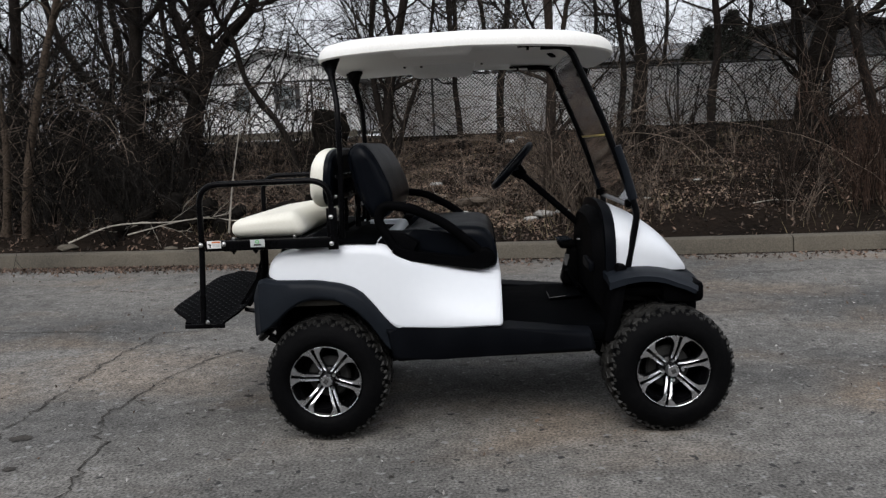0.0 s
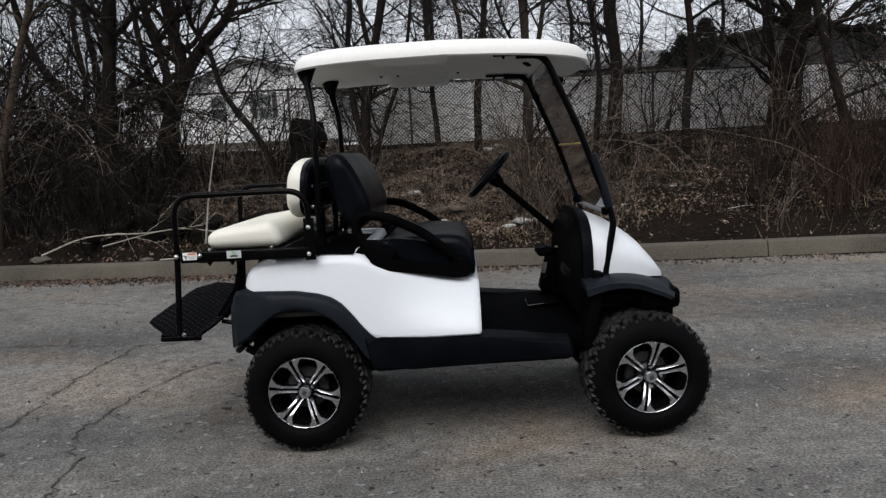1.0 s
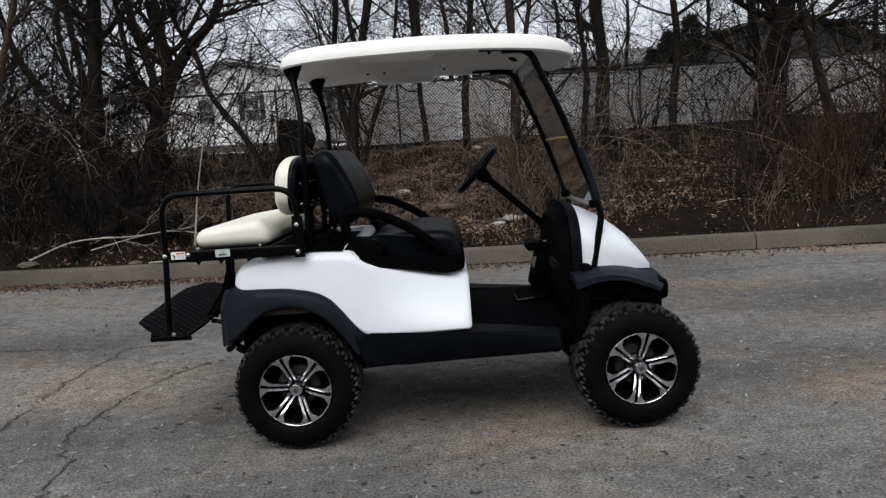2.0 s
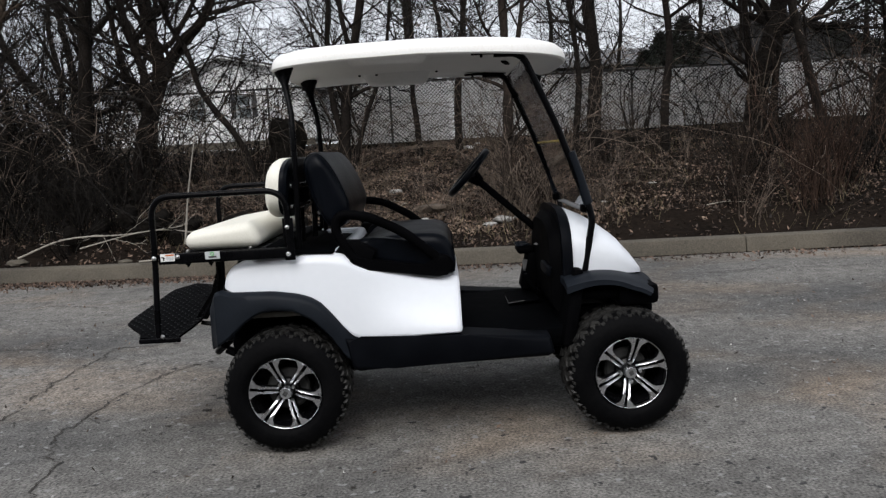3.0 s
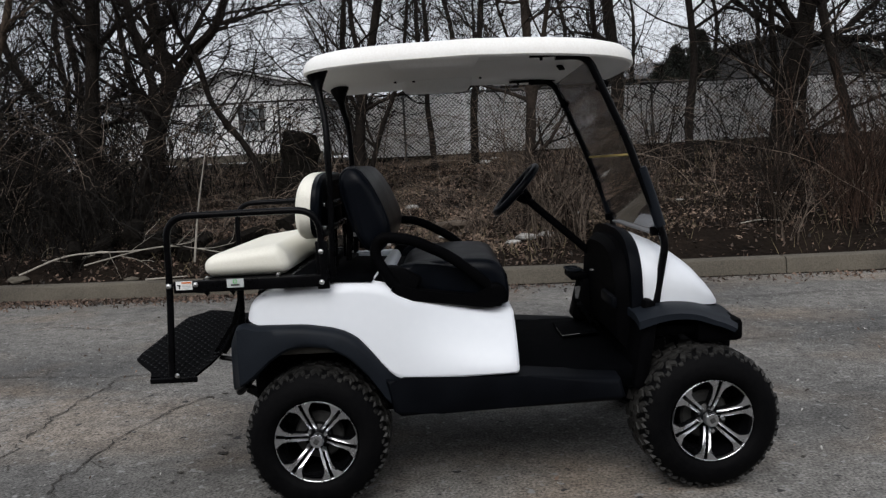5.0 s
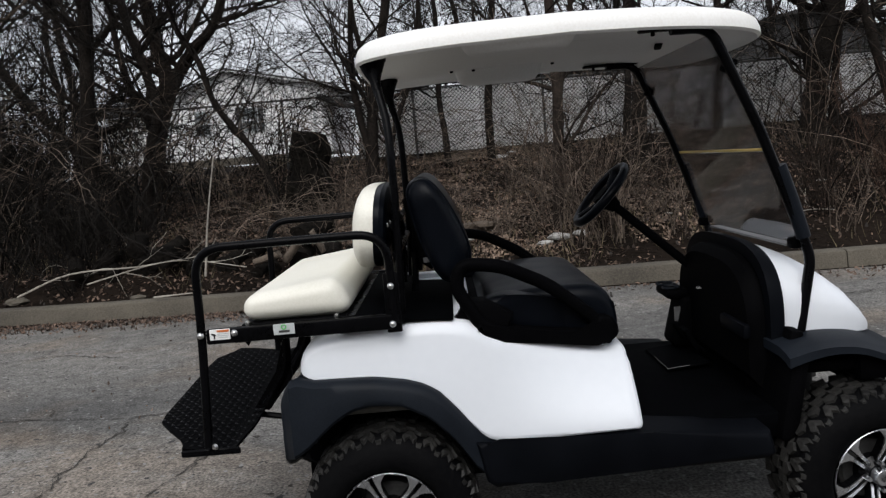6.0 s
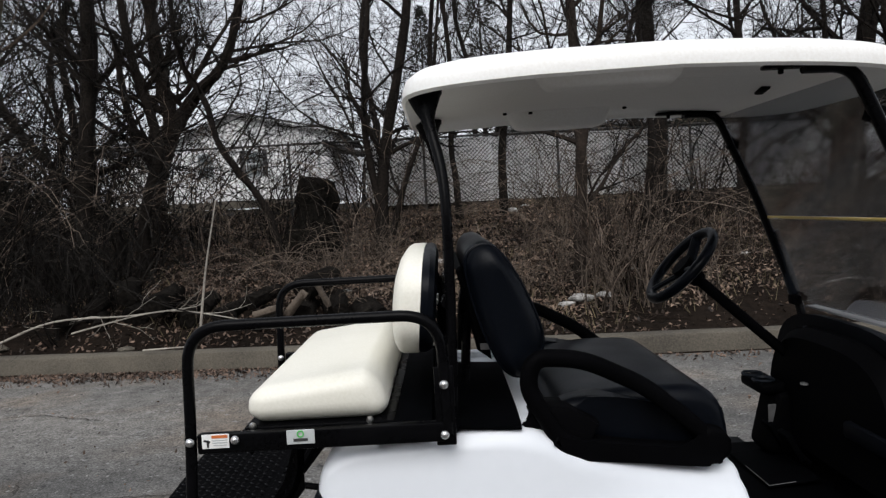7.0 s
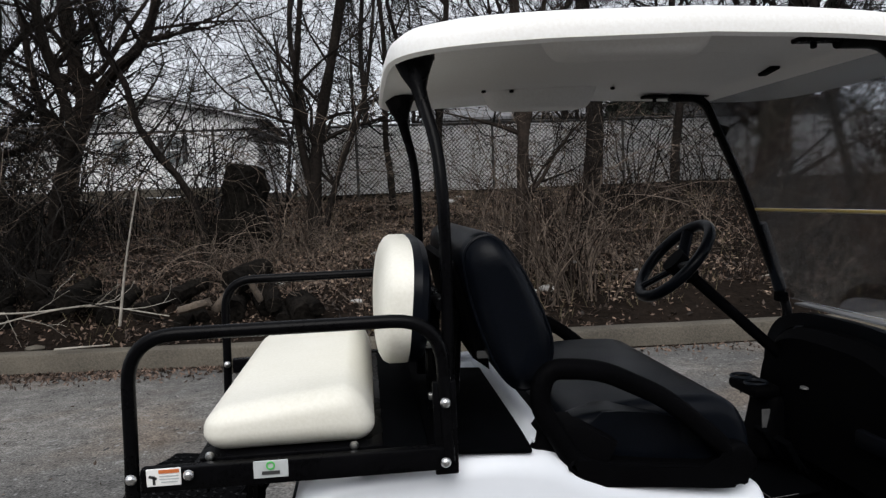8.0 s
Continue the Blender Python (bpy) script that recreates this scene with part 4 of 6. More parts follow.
    part("back_cross_bar", tube([(-0.745, -0.48, 1.17), (-0.745, 0.37, 1.17)], 0.014, 10), "steel", cart)
    for y, z in ((-0.42, 1.27), (-0.42, 1.17), (-0.30, 1.27), (0.20, 1.27), (-0.47, 1.06), (0.32, 1.06)):
        part("clamp_bolt", rbox((-0.775, y, z), (0.02, 0.016, 0.016), 0.004), "bolt", cart)
    # folding foot plate: a slightly tilted sheet with raised diamonds and a turned-up front lip
    def foot_z(x, y):
        return 0.583 + 0.066 * (y + 0.55) + 0.028 * smoothstep(-1.33, -1.60, x) + 0.02 * smoothstep(-1.36, -1.30, x)

    def foot_edge(y):
        """The sheet's rear and front edges across the cart; the rear corners are cut off."""
        cut = smoothstep(-0.36, -0.63, y) + smoothstep(0.28, 0.44, y) * 0.5
        return -1.672 + 0.16 * cut, -1.30 - 0.03 * smoothstep(-0.45, -0.63, y)

    ys, n = [-0.63, -0.60, -0.55, -0.48, -0.40] + [-0.32 + 0.09 * k for k in range(8)] + [0.40, 0.44], 9
    secs = []
    for y in ys:
        a, b = foot_edge(y)
        top = [(a + (b - a) * k / n, y, foot_z(a + (b - a) * k / n, y)) for k in range(n + 1)]
        secs.append(top + [(x, q, z - 0.010) for x, q, z in reversed(top)])
    foot = part("foot_plate", loft(secs), "black_plastic", cart, "black diamond-tread steel foot plate")
    V, F = [], []
    for i in range(15):
        for j in range(38):
            x, y = -1.655 + i * 0.0245, -0.605 + j * 0.0272
            a, b = foot_edge(y)
            if not a + 0.012 < x < b - 0.008:
                continue
            o, d = Vector((x, y, foot_z(x, y) + 0.0004)), Vector((0.0115, 0.0095 if (i + j) % 2 else -0.0095, 0))
            nrm = Vector((-d.y, d.x, 0)).normalized() * 0.0042
            st = len(V)
            V += [o - d, o + nrm, o + d, o - nrm, o + Vector((0, 0, 0.0042))]
            F += [(st, st + 3, st + 4), (st + 3, st + 2, st + 4), (st + 2, st + 1, st + 4), (st + 1, st, st + 4)]
    tagged(part("tread_pattern", raw(V, F), "tread_plate", foot, "raised diamond pattern", smooth=False), kind="stuff")
    part("plate_lip", rbox((-1.415, -0.632, 0.578), (0.20, 0.010, 0.024), 0.004, 1), "steel", foot)
    for y in (-0.30, 0.12):
        part("foot_brace", tube(round_path([(-1.20, y, 0.95), (-1.205, y, 0.76), (-1.30, y, 0.62)], 0.05), 0.017, 8), "steel", cart)
        part("foot_gusset", slab([(-1.215, 0.86), (-1.19, 0.86), (-1.19, 0.72), (-1.29, 0.60), (-1.345, 0.615), (-1.25, 0.745)], y - 0.004, y + 0.004, 0.001, 1), "steel", cart)
        part("foot_hinge", tube([(-1.32, y, 0.585), (-1.13, y, 0.55)], 0.012, 8), "steel", cart)
    for x in (-1.265, -1.155):
        part("tray_tab", slab([(x - 0.022, 0.945), (x + 0.022, 0.945), (x, 0.915)], -0.57, -0.562, 0.001, 1), "steel", cart)


build_rear_kit()


# stickers on the lower bar of the near rail
def sticker(x, z, w, h, mat, label):
    return part("sticker", rbox((x, -0.6295, z), (w, 0.003, h), 0.001, 1), mat, cart, label)


s1 = sticker(-1.337, 0.975, 0.068, 0.036, "sticker", "white warning sticker with orange heading")
part("heading", rbox((-1.326, -0.6315, 0.987), (0.040, 0.002, 0.007), 0, 1), "orange", s1)
part("symbol", rbox((-1.358, -0.6315, 0.976), (0.016, 0.002, 0.005), 0, 1, (0, 20, 0)), "ink", s1)
part("symbol", rbox((-1.356, -0.6315, 0.970), (0.005, 0.002, 0.018), 0, 1), "ink", s1)
for i in range(3):
    part("text_bar", rbox((-1.326, -0.6315, 0.978 - i * 0.006), (0.038 - 0.006 * (i == 2), 0.002, 0.0022), 0, 1), "sticker_grey", s1)
s2 = sticker(-1.125, 0.975, 0.070, 0.036, "sticker_grey", "grey maker's plate with a green ring")
part("ring", lathe([(0.006, -0.001), (0.006, -0.003), (0.009, -0.003), (0.009, -0.001)], 16, (-1.125, -0.6305, 0.983)), "green", s2)
part("text_bar", rbox((-1.125, -0.6315, 0.968), (0.036, 0.002, 0.007), 0, 1), "ink", s2)


# ---- cracks and stains on the road ----
rnd = random.Random(11)


def crack(points, width):
    """A ragged sunken line in the road, as a thin strip just proud of the surface."""
    path = []
    for (x0, y0), (x1, y1) in zip(points, points[1:]):
        n = max(3, int(math.hypot(x1 - x0, y1 - y0) / 0.035))
        for k in range(n):
            t = k / n
            path.append((x0 + (x1 - x0) * t + rnd.gauss(0, 0.014), y0 + (y1 - y0) * t + rnd.gauss(0, 0.014)))
    V, F = [], []
    for i, (x, y) in enumerate(path):
        w = width * rnd.uniform(0.25, 1.0) * (0.3 if rnd.random() < 0.1 else 1)
        z = road_z(x, y) + 0.012 * noise.noise((x * 0.5, y * 0.5, 0.3)) * (1 if abs(y + 0.6) > 0.9 else 0.3) + 0.006
        a, b = path[max(i - 1, 0)], path[min(i + 1, len(path) - 1)]
        d = Vector((b[1] - a[1], a[0] - b[0], 0)).normalized() * w
        V += [(x - d.x, y - d.y, z), (x + d.x, y + d.y, z)]
        if i:
            F.append((2 * i - 2, 2 * i - 1, 2 * i + 1, 2 * i))
    part("crack", raw(V, F), "crack", road, "ragged dark crack in the asphalt", smooth=False)


def crack_spurs(points, n):
    """Short side cracks that leave a main one."""
    for _ in range(n):
        i = rnd.randrange(len(points) - 1)
        x, y = points[i]
        a, L = rnd.uniform(0, 6.28), rnd.uniform(0.08, 0.3)
        crack([(x, y), (x + math.cos(a) * L * 0.6, y + math.sin(a) * L * 0.5), (x + math.cos(a + 0.4) * L, y + math.sin(a + 0.4) * L)], 0.0035)


crack_spurs([(-2.66, -0.12), (-2.73, 0.78), (-2.65, 1.37), (-2.15, 0.04), (-2.19, -0.28), (-1.99, 0.84), (-3.43, 1.77)], 9)
crack([(-2.65, -0.38), (-2.66, -0.12), (-2.67, 0.25), (-2.73, 0.78), (-2.70, 1.14), (-2.65, 1.37), (-2.71, 1.64), (-2.47, 1.65), (-2.15, 1.67)], 0.008)
crack([(-1.86, -1.23), (-1.95, -0.89), (-1.98, -0.69), (-2.19, -0.28), (-2.15, 0.04), (-2.14, 0.35), (-2.05, 0.59), (-1.99, 0.84), (-1.82, 1.07)], 0.007)
crack([(-4.6, 1.85), (-4.15, 1.81), (-3.43, 1.77), (-3.03, 1.68), (-2.74, 1.61)], 0.008)
crack([(-2.62, -0.45), (-2.6, -1.0), (-2.7, -1.6)], 0.005)
crack([(-3.4, 2.0), (-3.32, 1.78)], 0.006)
crack([(1.6, 1.75), (2.6, 1.9), (3.3, 1.88)], 0.006)
crack([(1.9, 3.2), (3.2, 3.35), (4.4, 3.2)], 0.008)
crack([(-5.2, 3.3), (-4.1, 3.5), (-3.4, 3.2)], 0.009)


def stain(x, y, a, b, mat="crack"):
    n = 18
    V = [(x + a * math.cos(t) * rnd.uniform(0.7, 1.1), y + b * math.sin(t) * rnd.uniform(0.7, 1.1), 0) for t in [2 * math.pi * k / n for k in range(n)]]
    V = [(p, q, road_z(p, q) + 0.012 * noise.noise((p * 0.5, q * 0.5, 0.3)) * (1 if abs(q + 0.6) > 0.9 else 0.3) + 0.005) for p, q, _ in V]
    part("stain", raw(V, [tuple(range(n))]), mat, road, "dark oil stain", smooth=False)


for x, y, a, b in ((-2.48, -0.54, 0.07, 0.045), (-2.29, -0.92, 0.035, 0.03), (-1.46, 0.05, 0.035, 0.022), (-0.48, -1.07, 0.014, 0.012), (0.42, -0.78, 0.014, 0.01), (0.62, -0.80, 0.012, 0.01), (-1.6, -0.3, 0.014, 0.01)):
    stain(x, y, a, b)
for x, y, a, b in ((-1.60, -0.18, 0.022, 0.012), (-1.72, -0.22, 0.016, 0.009), (-1.84, 1.04, 0.03, 0.016), (-1.76, 1.10, 0.024, 0.014), (-1.50, 0.32, 0.02, 0.012), (-1.42, 0.40, 0.016, 0.01), (0.95, -0.55, 0.014, 0.009), (1.35, -0.35, 0.016, 0.01), (0.1, 0.6, 0.05, 0.02), (0.28, 0.66, 0.03, 0.015), (-0.2, 0.55, 0.035, 0.014)):
    stain(x, y, a, b)


# ---- leaf litter ----
def leaves(name, count, place, size, seed, mat="leaf", label="dry brown fallen leaves scattered on the earth"):
    r = random.Random(seed)
    V, F = [], []
    for _ in range(count):
        x, y, z = place(r)
        s = size * r.uniform(0.5, 1.3)
        a, tilt, roll = r.uniform(0, 6.28), r.gauss(0, 0.65), r.gauss(0, 0.55)
        e = Euler((roll, tilt, a)).to_matrix()
        st = len(V)
        curl = r.uniform(-0.3, 0.35) * s
        for px, py, pz in ((-s, 0, 0), (-0.2 * s, -0.45 * s, curl), (s, 0, 0.1 * s), (-0.1 * s, 0.45 * s, curl)):
            q = e @ Vector((px, py, pz))
            V.append((x + q.x, y + q.y, z + q.z + 0.35 * s))
        F += [(st, st + 1, st + 2), (st, st + 2, st + 3)]
    tagged(obj(name, raw(V, F), mat, smooth=False), label, "leaves", kind="stuff")


def on_bank(r):
    x = r.uniform(-11, 11)
    d = 0.15 + 7.2 * r.random() ** 1.05
    if (d < 0.9 and r.random() < (0.8 if x > 1.2 else 0.5)) or (x < -4.6 and d < 3.6 and r.random() < 0.6) or (x > 2.2 and r.random() < 0.5):
        return on_bank(r)
    y = kerb_y(x) + 0.12 + d
    return x, y, bank_z(x, y)


def in_gutter(r):
    x = r.uniform(-9, 9)
    clump = noise.noise((x * 0.7, 4, 2))
    if clump < -0.1 and r.random() < 0.7:
        x = r.uniform(-7, -1)
    if x > 0.5 and r.random() < 0.6:
        x = r.uniform(-8, 0)
    y = kerb_y(x) - abs(r.gauss(0, 0.2)) - 0.01
    return x, y, road_z(x, y) + 0.004


def on_road(r):
    x, y = r.uniform(-8, 8), r.uniform(-1.8, 4.2)
    return x, y, road_z(x, y) + 0.004


leaves("leaf_litter", 62000, on_bank, 0.032, 3)
def mid_bank(r):
    x = r.gauss(0.2, 1.5)
    y = kerb_y(x) + 0.7 + 6.2 * r.random()
    if noise.noise((x * 1.1, y * 1.1, 5.5)) + 0.5 * noise.noise((x * 3.1, y * 3.1, 2.5)) < r.uniform(-0.4, 0.3):
        return mid_bank(r)
    return x, y, bank_z(x, y)


leaves("tan_leaves", 15000, mid_bank, 0.031, 12, "leaf_tan", "pale tan fallen leaves on the middle of the bank")
leaves("gutter_leaves", 5200, in_gutter, 0.026, 4, label="dry brown leaves and grit along the gutter")
leaves("pale_grit", 700, on_road, 0.011, 6, "stone", "pale stone chips scattered on the asphalt")
leaves("loose_leaves", 600, on_road, 0.016, 5, label="a few dry leaf scraps on the asphalt")


# ---- trees and bushes ----
class Wood:
    """Collects thick and thin branches as two meshes."""

    def __init__(self, seed):
        self.r = random.Random(seed)
        self.V, self.F, self.v, self.f = [], [], [], []

    def limb(self, p, d, L, r, level, top, kids, droop=0.0):
        R = self.r
        n = (7, 6, 5, 3, 2)[min(level, 4)]
        p, d = Vector(p), Vector(d).normalized()
        pts, rad = [p.copy()], [r]
        for k in range(n):
            d = (d + Vector((R.gauss(0, 1), R.gauss(0, 1), R.gauss(0, 0.8))) * (0.13 + 0.05 * level) + Vector((0, 0, 0.06 - droop * level * 0.05))).normalized()
            p = p + d * (L / n)
            pts.append(p.copy())
            rad.append(max(r * (1 - 0.75 * (k + 1) / n), 0.0022))
        sides = (8, 6, 4, 3, 3)[min(level, 4)]
        if level <= 1:
            tube_data(pts, rad, sides, self.V, self.F)
        else:
            tube_data(pts, rad, sides, self.v, self.f)
        if level < top:
            for _ in range(kids[level]):
                t = R.uniform(0.2, 1.0)
                i = min(int(t * n), n - 1)
                q = pts[i].lerp(pts[i + 1], t * n - i)
                axis = (pts[i + 1] - pts[i]).normalized()
                side = Vector((R.gauss(0, 1), R.gauss(0, 1), R.gauss(0, 1)))
                side = (side - axis * side.dot(axis)).normalized()
                spread = R.uniform(0.5, 1.3)
                self.limb(q, axis + side * spread, L * R.uniform(0.35, 0.65), max(rad[i] * R.uniform(0.4, 0.62), 0.0032), level + 1, top, kids, droop)

    def trunk(self, pts, r0, r1, kids, top=4, start=0.35, limb_len=1.6, n_limbs=9, droop=0.0):
        path = smooth_path(pts, 6)
        rad = [r0 + (r1 - r0) * i / (len(path) - 1) for i in range(len(path))]
        rad = [a * (1 + 0.10 * self.r.uniform(-1, 1)) for a in rad]
        rad[0] *= 1.35
        tube_data(path, rad, 9, self.V, self.F)
        for _ in range(n_limbs):
            t = self.r.uniform(start, 1.0)
            i = min(int(t * (len(path) - 1)), len(path) - 2)
            ax = (path[i + 1] - path[i]).normalized()
            side = Vector((self.r.gauss(0, 1), self.r.gauss(0, 0.8), self.r.gauss(0.2, 0.6)))
            side = (side - ax * side.dot(ax)).normalized()
            self.limb(path[i], ax * self.r.uniform(0.4, 1.1) + side, limb_len * self.r.uniform(0.6, 1.3), rad[i] * self.r.uniform(0.3, 0.55), 1, top, kids, droop)

    def thing(self, name, label, category, group, bark="bark", twig="twig", at=(0, 0, 0)):
        base = thing(name, label, category, group, at)
        part("trunk", raw(self.V, self.F), bark, base)
        if self.v:
            tagged(part("crown", raw(self.v, self.f), twig, base, "bare tangled twigs", smooth=False), kind="stuff")
        return base


KIDS = (0, 6, 5, 4, 3)
GROUP = "bare trees behind the kerb"


def tree(label, pts, r0, r1, seed, limbs=9, length=1.6, start=0.3, bark="bark", extra=()):
    w = Wood(seed)
    b = Vector(pts[0])
    b.z = bank_z(b.x, b.y) - 0.08
    rel = [Vector(p) - b for p in pts]
    rel[0] = Vector((0, 0, 0))
    w.trunk(rel, r0, r1, KIDS, 4, start, length, limbs)
    for fork, fr in extra:
        w.trunk([Vector(p) - b for p in fork], fr, fr * 0.35, KIDS, 4, 0.15, length, limbs - 2)
    return w.thing("tree", label, "tree", GROUP, bark, at=b)


tree("dark bare tree leaning over the brush", [(-5.3, 8.3, 1.0), (-5.5, 8.3, 1.5), (-6.15, 8.3, 2.25), (-6.95, 8.3, 3.35), (-7.3, 8.3, 4.8)], 0.085, 0.05, 39, 6, 1.6, 0.45)
tree("thick forked bare tree with grey bark", [(-5.5, 10, 1.4), (-5.45, 10, 2.2), (-5.14, 10, 3.1), (-5.3, 10, 4.3), (-5.4, 10, 6.2)], 0.19, 0.08, 21, 13, 2.0, 0.55, "bark_red", extra=[([(-5.2, 10, 2.95), (-4.7, 10, 3.6), (-4.1, 10, 4.3), (-3.7, 10.1, 6.0)], 0.14), ([(-5.42, 10, 2.4), (-5.75, 9.9, 3.2), (-5.9, 9.8, 4.6)], 0.1)])
tree("dark upright bare tree", [(-6.1, 9, 1.3), (-6.1, 9, 1.9), (-6.03, 9, 3.2), (-5.9, 9, 4.2), (-5.9, 9, 6.5)], 0.13, 0.07, 22, 7, 1.9, 0.35)
tree("slender bare tree leaning over the bank", [(-2.85, 7.4, 0.9), (-3.0, 7.5, 1.45), (-3.18, 7.5, 1.85), (-3.62, 7.5, 2.5), (-3.78, 7.5, 3.1), (-4.1, 7.5, 3.8), (-4.15, 7.5, 5.2)], 0.058, 0.03, 23, 14, 1.4, 0.25)
tree("tall bare tree with two close stems", [(-1.62, 8.2, 1.1), (-1.55, 8.2, 1.9), (-1.45, 8.2, 2.6), (-1.1, 8.2, 4.2), (-0.9, 8.2, 6.0)], 0.10, 0.05, 24, 9, 1.7, 0.35, extra=[([(-1.45, 8.15, 1.2), (-1.2, 8.1, 2.0), (-0.82, 8.1, 3.0), (-0.6, 8.0, 4.6)], 0.05), ([(-1.6, 8.2, 1.5), (-1.75, 8.1, 2.8), (-1.6, 8.0, 4.4), (-1.5, 8.0, 5.6)], 0.06)])
tree("bare tree close to the fence", [(-0.42, 10.5, 1.4), (-0.45, 10.5, 2.0), (-0.5, 10.5, 2.6), (-0.45, 10.5, 4.0), (-0.6, 10.5, 6.0)], 0.065, 0.035, 25, 6, 1.6, 0.55)
tree("bare tree against the white fence", [(0.35, 10.4, 1.4), (0.35, 10.4, 2.0), (0.38, 10.4, 2.6), (0.55, 10.4, 4.0), (0.7, 10.4, 6.2)], 0.085, 0.045, 26, 9, 1.7, 0.45)
tree("stout bare tree with brown bark", [(0.86, 6.3, 0.6), (0.89, 6.32, 1.2), (0.95, 6.4, 2.2), (0.92, 6.5, 3.8), (0.85, 6.6, 5.6)], 0.085, 0.045, 27, 10, 1.6, 0.3, "bark_red", extra=[([(0.94, 6.38, 2.0), (1.15, 6.45, 3.0), (1.4, 6.4, 4.6)], 0.05)])
tree("bare tree by the fence with ivy-dark bark", [(2.75, 9.5, 1.3), (2.78, 9.5, 2.0), (2.83, 9.5, 2.8), (2.7, 9.5, 3.9), (2.6, 9.5, 6.0)], 0.15, 0.08, 28, 10, 1.8, 0.58)
tree("big leaning bare tree with dark bark", [(5.62, 9.5, 1.2), (5.70, 9.5, 1.9), (5.85, 9.5, 2.7), (6.1, 9.5, 3.7), (6.5, 9.5, 6.0)], 0.22, 0.12, 29, 10, 1.9, 0.58, extra=[([(5.72, 9.5, 1.9), (5.5, 9.4, 3.0), (5.35, 9.3, 4.8)], 0.1), ([(5.95, 9.45, 1.2), (6.0, 9.4, 2.4), (6.25, 9.3, 4.6)], 0.09)])
tree("bare young tree with straight stem", [(2.1, 7.9, 0.9), (2.15, 7.9, 1.6), (2.22, 7.9, 2.5), (2.1, 7.9, 3.8), (2.2, 7.9, 5.4)], 0.06, 0.03, 30, 10, 1.4, 0.58)
tree("thin brown sapling with two stems near the kerb", [(-6.49, 6.0, 0.45), (-6.40, 6.0, 1.0), (-6.25, 6.0, 1.72), (-5.92, 6.0, 2.85), (-5.6, 6.0, 3.8), (-5.4, 6.0, 4.8)], 0.07, 0.035, 31, 4, 1.2, 0.65, "bark_tan", extra=[([(-6.8, 6.05, 0.4), (-6.68, 6.05, 1.35), (-6.65, 6.05, 2.12), (-6.75, 6.1, 3.3)], 0.062)])
tree("dark bare tree crowded by brush", [(-5.0, 8.0, 1.0), (-4.85, 8.0, 1.8), (-4.62, 8.0, 2.6), (-4.9, 8.0, 3.8), (-5.1, 8.0, 5.6)], 0.09, 0.05, 32, 13, 1.6, 0.45)
tree("heavy dark trunk among brush", [(-5.6, 7.4, 0.9), (-5.5, 7.5, 1.6), (-5.4, 7.5, 2.6), (-5.3, 7.5, 3.6), (-5.2, 7.5, 5.6)], 0.12, 0.07, 33, 6, 1.7, 0.45)
tree("crooked bare tree with dark bark", [(6.25, 8.0, 0.9), (6.1, 8.0, 1.6), (5.65, 8.0, 3.3), (5.5, 8.0, 4.4), (5.2, 8.0, 5.8)], 0.09, 0.05, 34, 9, 1.6, 0.4)
tree("upright bare tree beside the fence", [(3.9, 9.0, 1.2), (3.9, 9.0, 2.0), (4.0, 9.0, 3.0), (3.9, 9.0, 4.4), (4.1, 9.0, 6.0)], 0.08, 0.04, 35, 10, 1.6, 0.58)
tree("bare tree with leaning stem", [(7.4, 8.6, 1.0), (7.4, 8.6, 2.0), (7.7, 8.6, 3.2), (7.9, 8.6, 4.6)], 0.12, 0.06, 36, 10, 1.8, 0.2)
tree("dark bare tree at the wood's edge", [(-7.6, 7.6, 1.0), (-7.5, 7.6, 2.0), (-7.3, 7.6, 3.2), (-7.2, 7.6, 5.0)], 0.12, 0.07, 37, 8, 1.8, 0.35)
tree("dark bare tree at the wood's edge", [(-8.6, 8.8, 1.2), (-8.5, 8.8, 2.2), (-8.6, 8.8, 3.6), (-8.4, 8.8, 5.4)], 0.11, 0.06, 38, 7, 1.9, 0.35)


# woods behind the fence: three trees, copied with other turns and sizes
def wood_tree(seed, h):
    w = Wood(seed)
    R = w.r
    pts = [(0, 0, 0)] + [(R.uniform(-0.34, 0.34) * k, R.uniform(-0.3, 0.3) * k, h * k / 4) for k in range(1, 5)]
    w.trunk(pts, 0.10, 0.03, KIDS, 4, 0.12, h * 0.36, 13)
    return w.thing("tree", "distant bare tree of the woods behind the fence", "tree", "trees behind the fence")


far = [wood_tree(50 + k, 8.0) for k in range(4)]
spots = []
rr = random.Random(5)
for k in range(26):
    x, y = -19 + k * 1.6 + rr.uniform(-0.5, 0.5), rr.choice((13.2, 15.5, 18, 23, 30)) + rr.uniform(-0.8, 0.8)
    if -13.5 < x < -4.0 and 14.5 < y < 35:
        y = 13.0 + rr.uniform(-0.6, 0.6)
    if -9 < x < -3 and rr.random() < 0.5:
        y = 37
    spots.append((x, y))
for k, (x, y) in enumerate(spots):
    s = rr.uniform(0.8, 1.2)
    m = pose(x, y, bank_z(x, y) - 0.1, 0, 0, rr.uniform(0, 360)) @ Matrix.Scale(s, 4)
    if k < 4:
        far[k].matrix_basis = m
    else:
        copy_thing(far[k % 4], m)


